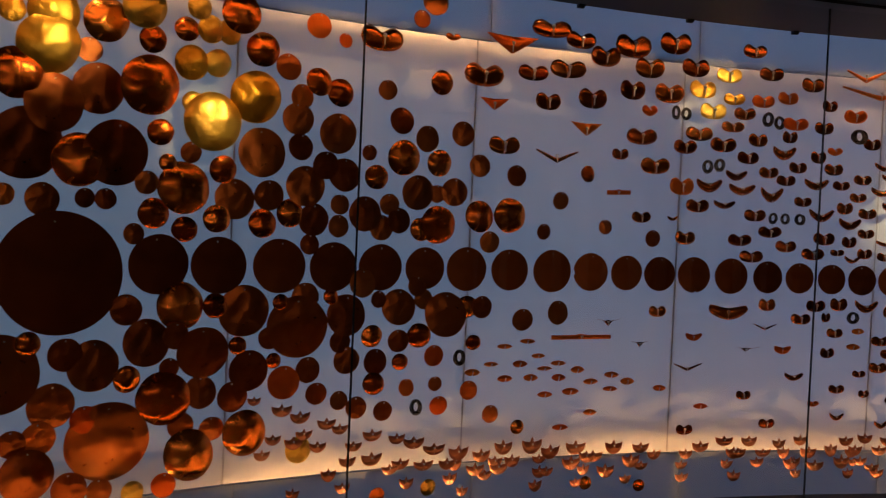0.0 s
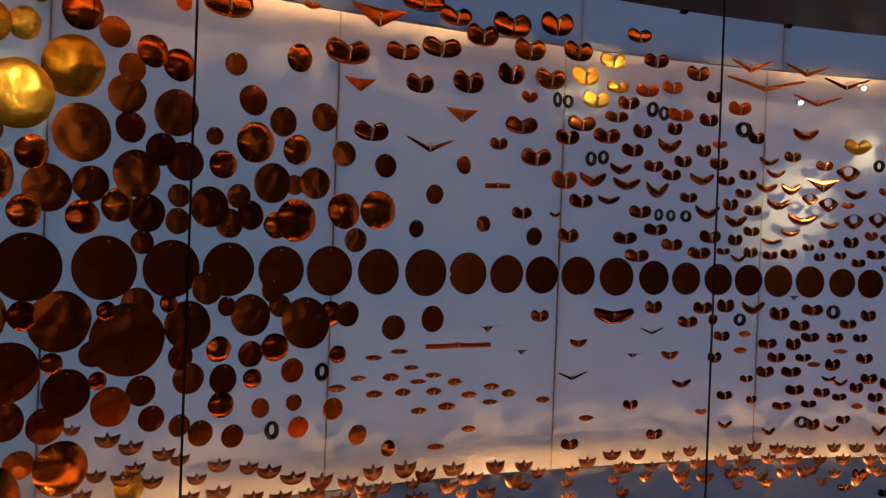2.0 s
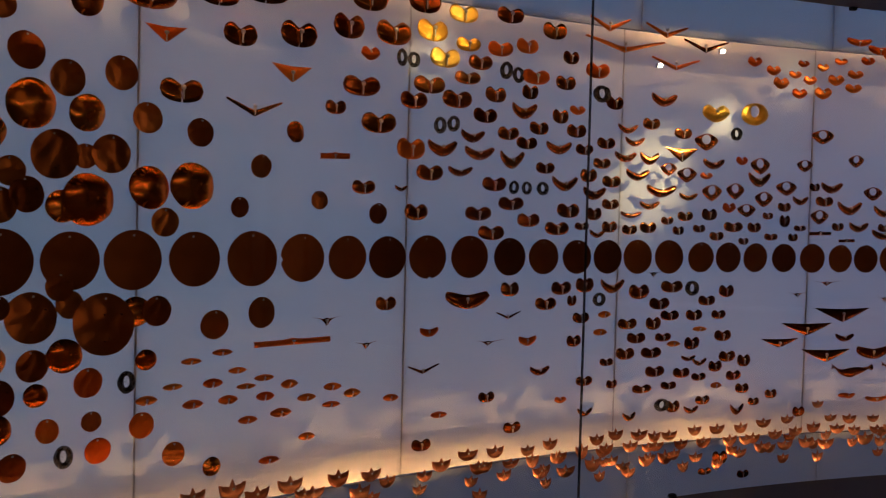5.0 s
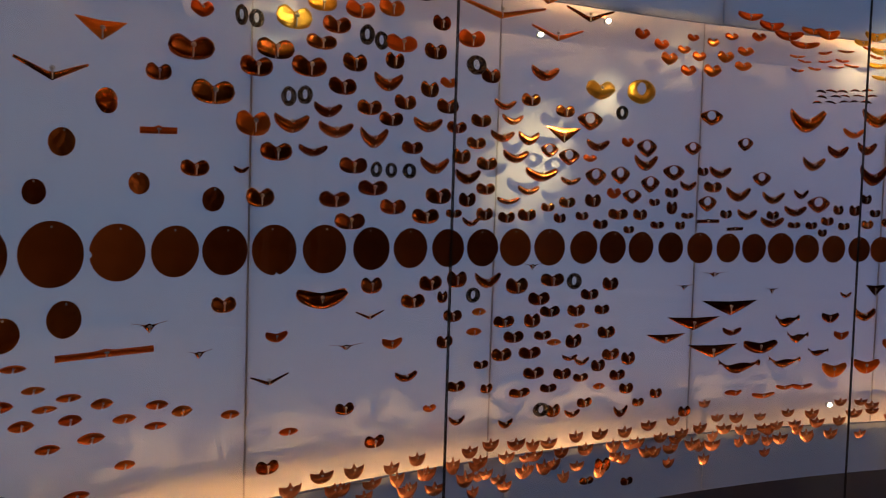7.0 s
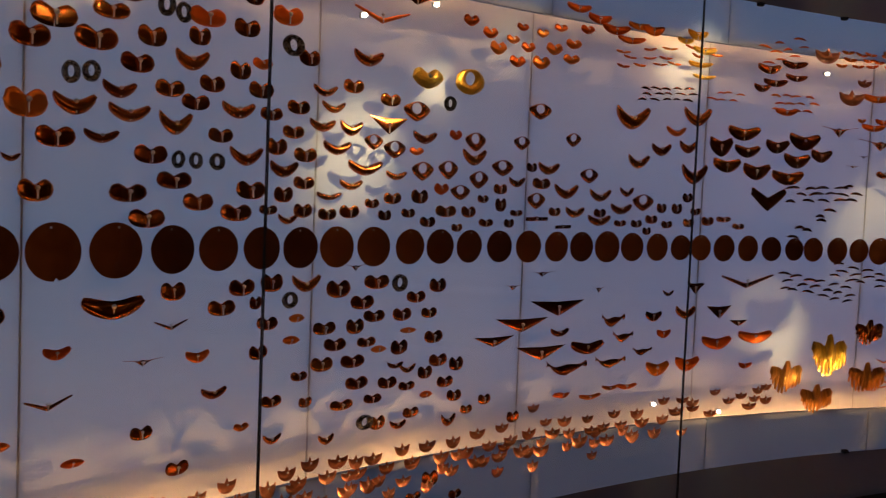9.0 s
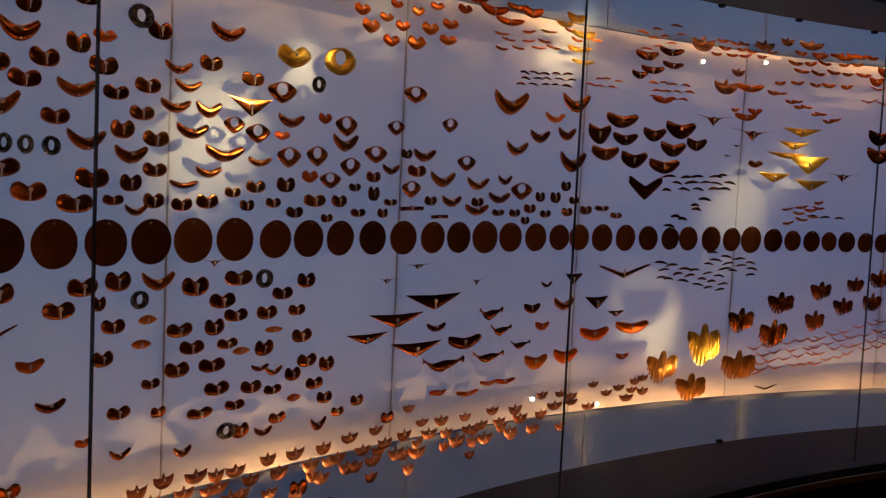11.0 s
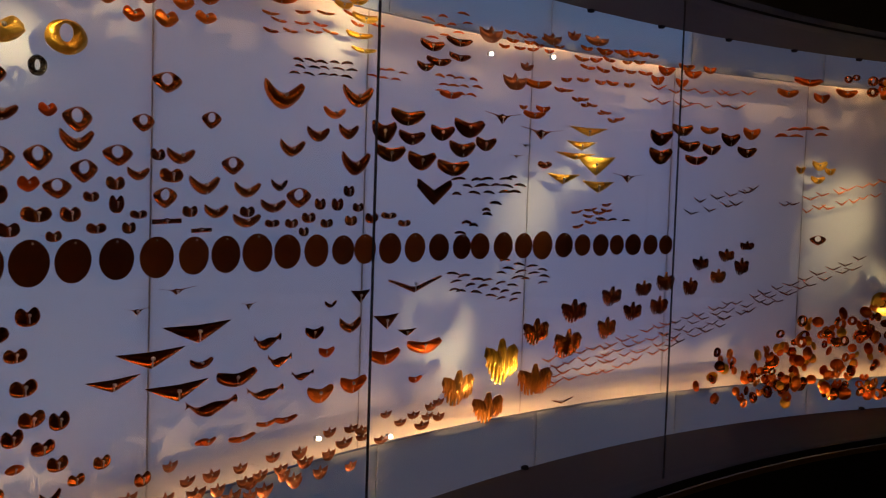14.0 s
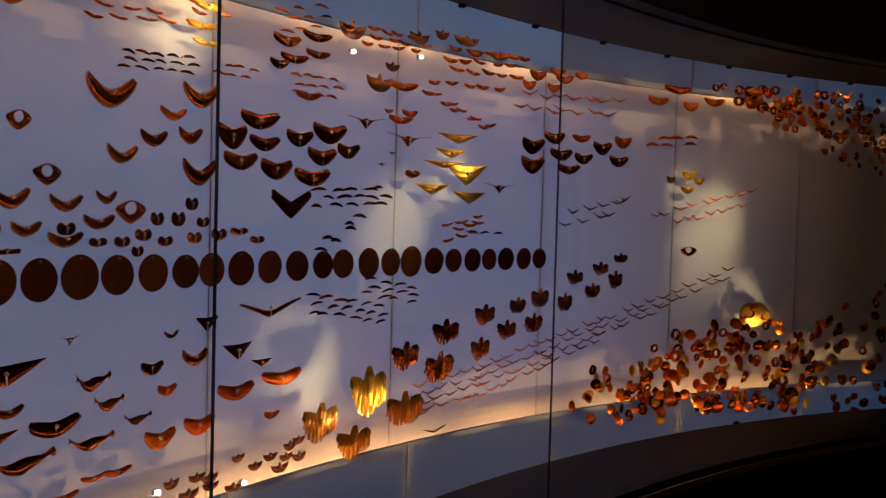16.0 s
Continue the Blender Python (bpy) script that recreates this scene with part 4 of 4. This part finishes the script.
lay("kidney", "o", [(14.65, 1.78, 0.12, 0.077), (17.98, 2.17, 0.106, 0.057), (18.96, 2.19, 0.101, 0.058), (19.35, 2.08, 0.124, 0.059), (21.88, 2.13, 0.11, 0.062)])
lay("crescent", "", [(14.31, 1.64, 0.052, 0.023), (15.84, 1.79, 0.118, 0.062), (16.49, 1.71, 0.101, 0.039), (16.95, 1.84, 0.107, 0.049), (17.22, 1.78, 0.125, 0.053), (18.51, 1.76, 0.113, 0.062), (18.97, 1.95, 0.11, 0.063), (19.87, 0.96, 0.092, 0.039), (20.39, 1.82, 0.115, 0.053), (20.68, 1.68, 0.121, 0.054), (21.81, 0.78, 0.068, 0.033), (21.86, 1.65, 0.106, 0.055), (22.08, 1.49, 0.078, 0.032), (22.76, 1.28, 0.109, 0.053), (23.16, 1.8, 0.109, 0.044), (23.19, 1.91, 0.099, 0.036), (23.47, 1.57, 0.095, 0.029), (23.52, 1.86, 0.095, 0.036), (23.65, 1.73, 0.115, 0.049), (23.68, 0.75, 0.066, 0.038), (24.25, 1.8, 0.091, 0.053), (24.26, 1.61, 0.097, 0.037), (24.75, 1.67, 0.139, 0.054), (24.76, 2.04, 0.128, 0.057)])
lay("crescent", "", [(25.89, 1.65, 0.089, 0.034), (26.11, 0.98, 0.069, 0.026), (26.39, 0.76, 0.07, 0.035), (26.66, 0.96, 0.07, 0.031), (26.95, 1.79, 0.112, 0.047), (28.36, 0.75, 0.072, 0.045), (29.02, 1.73, 0.11, 0.057), (31, 1.65, 0.079, 0.041), (32.38, 1.71, 0.115, 0.051), (33.24, 1.62, 0.127, 0.056), (33.25, 1.05, 0.093, 0.038), (33.72, 1.54, 0.104, 0.047), (34.74, 1.51, 0.117, 0.048), (34.79, 1.61, 0.111, 0.048), (35.82, 1.56, 0.111, 0.048), (36.04, 1.63, 0.076, 0.038), (36.23, 1.94, 0.181, 0.091), (36.6, 1.76, 0.117, 0.055), (37.6, 1.82, 0.102, 0.056), (38.32, 1.2, 0.059, 0.025), (38.94, 1.84, 0.093, 0.058), (39.32, 1.97, 0.144, 0.076), (39.36, 1.11, 0.101, 0.055), (39.36, 1.11, 0.108, 0.051)])
lay("crescent", "", [(39.39, 1.72, 0.145, 0.082)])
lay("heart", "g", [(26.98, 2, 0.133, 0.076)])
lay("ringg", "g", [(28.84, 2.01, 0.137, 0.096)])
lay("kite", "", [(25.08, 1.76, 0.083, 0.054), (25.92, 1.74, 0.1, 0.063), (26.72, 1.88, 0.122, 0.072), (26.95, 1.67, 0.102, 0.069), (28.05, 1.68, 0.093, 0.07), (28.54, 1.6, 0.093, 0.057), (29.06, 1.79, 0.105, 0.071), (29.28, 1.65, 0.094, 0.067), (30.33, 1.7, 0.107, 0.063), (31.08, 1.8, 0.079, 0.054), (31.92, 1.58, 0.097, 0.065), (31.94, 1.93, 0.119, 0.064), (33.46, 1.83, 0.081, 0.056), (34.31, 1.69, 0.093, 0.061), (36.92, 1.59, 0.112, 0.073), (66.31, 1.43, 0.115, 0.057)])
lay("tri", "", [(25.6, 1.82, 0.156, 0.059), (30.28, 1.03, 0.198, 0.041), (31.43, 1.09, 0.258, 0.056), (32.45, 0.97, 0.249, 0.057), (33.13, 1.15, 0.285, 0.062), (39.72, 1.22, 0.101, 0.05), (39.82, 1.22, 0.096, 0.037), (41.05, 1.11, 0.152, 0.058), (41.98, 1.06, 0.101, 0.029)])
lay("bar", "", [(31.88, 1.51, 0.109, 0.021), (33.19, 1.48, 0.081, 0.019)])
lay("vbird", "o", [(25.27, 2.19, 0.232, 0.053)])
lay("vbird", "", [(25.82, 2.25, 0.205, 0.052), (49.66, 0.69, 0.146, 0.026)], 6.40)
lay("blade", "o", [(32.7, 2.33, 0.129, 0.035), (33.6, 2.3, 0.124, 0.04), (34.39, 2.27, 0.142, 0.041), (35.17, 2.24, 0.142, 0.032), (35.52, 2.3, 0.114, 0.032), (36.17, 2.29, 0.114, 0.046), (51.39, 2.3, 0.111, 0.032), (52.89, 2.31, 0.127, 0.032), (53.73, 2.32, 0.083, 0.027), (54.82, 2.21, 0.092, 0.048), (55.31, 2.26, 0.116, 0.049), (56.21, 2.21, 0.093, 0.044), (56.52, 2.29, 0.117, 0.038), (56.89, 2.26, 0.117, 0.044), (57.92, 2.29, 0.094, 0.039), (62.99, 2.22, 0.161, 0.048), (64.22, 2.29, 0.218, 0.048), (65.17, 2.21, 0.121, 0.055), (66.79, 2.25, 0.162, 0.049)], 6.40)
lay("blade", "o", [(15.51, 1.13, 0.083, 0.035), (19.26, 1.08, 0.086, 0.038), (33.49, 0.79, 0.065, 0.025), (34.83, 0.77, 0.125, 0.026), (35.82, 0.8, 0.088, 0.022), (36.6, 0.8, 0.107, 0.027), (37.98, 0.87, 0.125, 0.065), (38.32, 1.02, 0.077, 0.04), (39.58, 0.88, 0.131, 0.066), (41, 0.97, 0.166, 0.063), (42.53, 0.86, 0.075, 0.03), (43, 0.99, 0.199, 0.06), (43.81, 2.03, 0.137, 0.034), (47.82, 2.02, 0.051, 0.021), (48.39, 1.99, 0.131, 0.037), (48.56, 2.13, 0.161, 0.042), (48.85, 2.02, 0.088, 0.032), (58.99, 2, 0.128, 0.041), (61.73, 2, 0.122, 0.066)])
lay("blade", "", [(16.93, 1.24, 0.183, 0.065), (34.58, 0.98, 0.182, 0.058), (37.69, 1.1, 0.089, 0.045), (40.56, 1.85, 0.136, 0.088), (40.92, 1.77, 0.157, 0.065), (41.83, 1.92, 0.179, 0.066), (41.99, 1.84, 0.16, 0.057), (42.54, 1.75, 0.168, 0.077), (42.55, 2.13, 0.1, 0.038), (42.95, 2.22, 0.141, 0.047), (43.28, 2.16, 0.136, 0.038), (43.44, 1.87, 0.13, 0.063), (44.16, 1.73, 0.18, 0.069), (44.26, 2.19, 0.138, 0.034), (44.48, 1.81, 0.16, 0.069), (44.86, 1.9, 0.189, 0.08), (45.77, 1.84, 0.12, 0.061), (56, 1.94, 0.164, 0.079), (56.08, 1.85, 0.157, 0.085), (57.4, 1.99, 0.143, 0.063), (57.72, 1.91, 0.167, 0.063), (58.18, 1.84, 0.16, 0.052), (59.25, 1.9, 0.128, 0.059), (60.43, 1.96, 0.145, 0.071)])
lay("blade", "", [(61.53, 1.9, 0.146, 0.06)])
lay("scroll", "", [(33.64, 0.9, 0.211, 0.072), (35.69, 1.09, 0.13, 0.068), (35.76, 0.91, 0.16, 0.059), (36.17, 1.02, 0.107, 0.059), (37.25, 0.95, 0.101, 0.045)])
lay("crescent", "o", [(38.28, 1.9, 0.116, 0.04)])
lay("blade", "", [(43.34, 2.23, 0.142, 0.037)], 6.40)
lay("chev", "", [(43.21, 1.63, 0.219, 0.112)])
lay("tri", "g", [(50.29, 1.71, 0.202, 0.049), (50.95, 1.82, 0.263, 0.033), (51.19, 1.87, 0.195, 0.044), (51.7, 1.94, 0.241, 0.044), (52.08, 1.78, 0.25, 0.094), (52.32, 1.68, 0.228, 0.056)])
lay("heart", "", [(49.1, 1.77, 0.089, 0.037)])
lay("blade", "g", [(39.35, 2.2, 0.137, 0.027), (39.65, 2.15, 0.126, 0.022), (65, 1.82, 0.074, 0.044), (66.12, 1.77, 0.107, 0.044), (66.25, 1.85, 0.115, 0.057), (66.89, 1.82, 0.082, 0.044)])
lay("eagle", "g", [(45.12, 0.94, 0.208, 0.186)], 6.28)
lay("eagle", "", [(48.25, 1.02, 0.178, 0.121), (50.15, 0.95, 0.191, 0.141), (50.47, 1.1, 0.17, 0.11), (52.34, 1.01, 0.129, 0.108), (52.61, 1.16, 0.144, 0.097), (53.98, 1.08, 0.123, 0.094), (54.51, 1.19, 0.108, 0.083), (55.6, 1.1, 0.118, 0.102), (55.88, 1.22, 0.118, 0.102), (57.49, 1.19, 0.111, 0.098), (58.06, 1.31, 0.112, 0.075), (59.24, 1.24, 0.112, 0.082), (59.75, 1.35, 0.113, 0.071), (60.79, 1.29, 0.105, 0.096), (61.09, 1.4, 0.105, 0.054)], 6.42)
# the eagles nearest the glow have its orange in their colour
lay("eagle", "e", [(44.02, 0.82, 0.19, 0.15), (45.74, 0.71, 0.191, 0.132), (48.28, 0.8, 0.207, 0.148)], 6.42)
lay("ring", "", [(66.92, 2.33, 0.056, 0.043), (67.28, 2.34, 0.056, 0.037), (68.37, 2.33, 0.072, 0.056), (68.52, 2.27, 0.081, 0.056), (69.17, 2.33, 0.08, 0.063), (69.98, 2.35, 0.064, 0.05), (70.05, 2.25, 0.072, 0.05)], 6.40)
lay("gheart", "g", [(70.52, 1.07, 0.204, 0.144)], 6.45)
lay("blade", "g", [(37.76, 2.27, 0.09, 0.029), (38.29, 2.3, 0.121, 0.042), (38.73, 2.24, 0.141, 0.034)], 6.40)

# ---- flocks of small birds, laid along lines in staggered rows
def flock(shape, alloy, a, b, n, rows, pitch, w, h, jitter=0.25, r=R):
    """n birds in rows one above the other, along the line from a to b (degrees, height)."""
    per = max(1, min(2 * n // rows, round(R * radians(abs(b[0] - a[0])) / ((0.92 if shape == "vbird" else 1.12) * w))))
    for j in range(rows):
        for i in range(per):
            u = (i + 0.5 * (j % 2) + pick.uniform(-jitter, jitter)) / per
            phi, z = a[0] + (b[0] - a[0]) * u, a[1] + (b[1] - a[1]) * u + pitch * (j - (rows - 1) / 2) + pick.uniform(-jitter, jitter) * pitch * 0.5
            put(shape, alloy, phi, z, w * pick.uniform(0.85, 1.15), h * pick.uniform(0.85, 1.15), r, 8.0, pick.uniform(-8, 8))


def swarm(choices, phi0, phi1, low, high, n, size):
    """n small pieces strewn between two heights that run with the angle."""
    for _ in range(round(n * 1.35)):
        u = pick.random()
        phi, v = phi0 + (phi1 - phi0) * u, pick.random()
        z0, z1 = low[0] + (low[1] - low[0]) * u, high[0] + (high[1] - high[0]) * u
        shape, alloy = pick.choice(choices)
        d = 0.86 * size * pick.uniform(0.75, 1.3)
        put(shape, alloy, phi, z0 + (z1 - z0) * v ** 1.3, d, d * pick.uniform(0.85, 1.0), R - pick.uniform(0.04, 0.16), 20.0)


flock("fan", "f", (1.0, 0.655), (38.0, 0.645), 9, 1, 0.0, 0.062, 0.046, 0.3, 6.40)
flock("fan", "f", (0.0, 0.60), (40.0, 0.61), 11, 1, 0.0, 0.060, 0.046, 0.3, 6.40)
flock("fan", "f", (6.0, 0.555), (36.0, 0.565), 7, 1, 0.0, 0.058, 0.046, 0.35, 6.38)
flock("gull", "", (44.47, 1.654), (48.25, 1.679), 20, 3, 0.031, 0.079, 0.018)
flock("gull", "", (44.79, 1.479), (46.85, 1.603), 12, 2, 0.031, 0.071, 0.020)
flock("blade", "o", (51.31, 1.525), (53.29, 1.574), 10, 3, 0.031, 0.076, 0.017)
flock("gull", "", (52.48, 1.527), (54.68, 1.520), 4, 1, 0.000, 0.069, 0.017)
flock("gull", "", (44.23, 1.257), (48.23, 1.180), 22, 3, 0.031, 0.072, 0.016)
flock("gull", "", (47.03, 1.308), (49.83, 1.249), 14, 3, 0.030, 0.074, 0.016)
flock("gull", "", (36.61, 2.049), (39.41, 2.071), 18, 3, 0.024, 0.054, 0.013)
flock("gull", "o", (40.11, 2.075), (41.84, 2.081), 8, 2, 0.028, 0.058, 0.014)
flock("gull", "o", (43.18, 2.072), (45.63, 2.081), 14, 3, 0.032, 0.062, 0.015)
flock("blade", "o", (49.93, 2.124), (53.68, 1.991), 22, 2, 0.022, 0.075, 0.019)
flock("blade", "o", (50.35, 2.243), (54.85, 2.263), 36, 4, 0.046, 0.083, 0.022)
flock("blade", "o", (35.66, 2.185), (39.89, 2.239), 30, 3, 0.030, 0.078, 0.013)
flock("gull", "o", (42.18, 2.273), (44.40, 2.330), 12, 3, 0.036, 0.068, 0.014)
flock("blade", "o", (46.13, 2.288), (49.17, 2.293), 10, 3, 0.028, 0.072, 0.018)
flock("vbird", "o", (55.24, 2.150), (61.74, 2.180), 16, 2, 0.069, 0.111, 0.029)
flock("vbird", "", (58.31, 1.598), (62.01, 1.674), 12, 2, 0.054, 0.105, 0.027)
flock("vbird", "", (61.47, 1.687), (62.88, 1.738), 3, 1, 0.000, 0.098, 0.024)
flock("gull", "o", (63.63, 2.024), (67.04, 2.051), 8, 2, 0.037, 0.106, 0.025)
flock("vbird", "", (63.84, 1.624), (65.64, 1.647), 4, 1, 0.000, 0.098, 0.028)
flock("vbird", "o", (65.47, 1.628), (70.65, 1.750), 12, 2, 0.071, 0.098, 0.029)
flock("vbird", "o", (49.53, 0.800), (53.64, 0.845), 28, 4, 0.040, 0.098, 0.024)
flock("vbird", "o", (53.14, 0.836), (57.41, 0.932), 26, 4, 0.042, 0.094, 0.023)
flock("vbird", "", (57.06, 0.926), (60.91, 1.035), 24, 4, 0.036, 0.097, 0.024)
flock("vbird", "", (60.56, 1.030), (64.83, 1.155), 20, 3, 0.034, 0.099, 0.025)
flock("vbird", "", (64.47, 1.149), (69.45, 1.323), 20, 2, 0.045, 0.107, 0.026)
swarm([("bowl", "o"), ("ring", ""), ("bowl", ""), ("ring", "o"), ("heart", "o"), ("bowl", "o"), ("bowl", "p"), ("bowl", "g")], 58.0, 64.1, (0.60, 0.51), (0.83, 0.96), 26, 0.066)
swarm([("bowl", "o"), ("ring", ""), ("bowl", ""), ("ring", "o"), ("heart", "o"), ("bowl", "o"), ("bowl", "p"), ("bowl", "g")], 62.2, 72.2, (0.60, 0.53), (0.85, 1.05), 95, 0.071)
swarm([("bowl", "o"), ("ring", ""), ("bowl", ""), ("ring", "o"), ("heart", "o"), ("bowl", "o"), ("bowl", "p"), ("bowl", "g")], 64.7, 72.0, (0.83, 0.92), (1.00, 1.23), 26, 0.071)
swarm([("bowl", "o"), ("ring", ""), ("bowl", ""), ("ring", "o"), ("heart", "o"), ("bowl", "o"), ("bowl", "p"), ("bowl", "g")], 71.4, 80.0, (0.52, 0.43), (0.85, 1.32), 60, 0.076)
swarm([("bowl", "o"), ("ring", ""), ("bowl", ""), ("ring", "o"), ("heart", "o"), ("bowl", "o"), ("bowl", "p"), ("bowl", "g")], 68.7, 72.9, (2.23, 2.23), (2.34, 2.37), 20, 0.058)
swarm([("bowl", "o"), ("ring", ""), ("bowl", ""), ("ring", "o"), ("heart", "o"), ("bowl", "o"), ("bowl", "p"), ("bowl", "g")], 71.4, 79.5, (2.17, 2.02), (2.35, 2.38), 80, 0.052)
swarm([("bowl", "o"), ("ring", ""), ("bowl", ""), ("ring", "o"), ("heart", "o"), ("bowl", "o"), ("bowl", "p"), ("bowl", "g")], 74.6, 79.6, (1.99, 1.84), (2.19, 2.19), 24, 0.047)
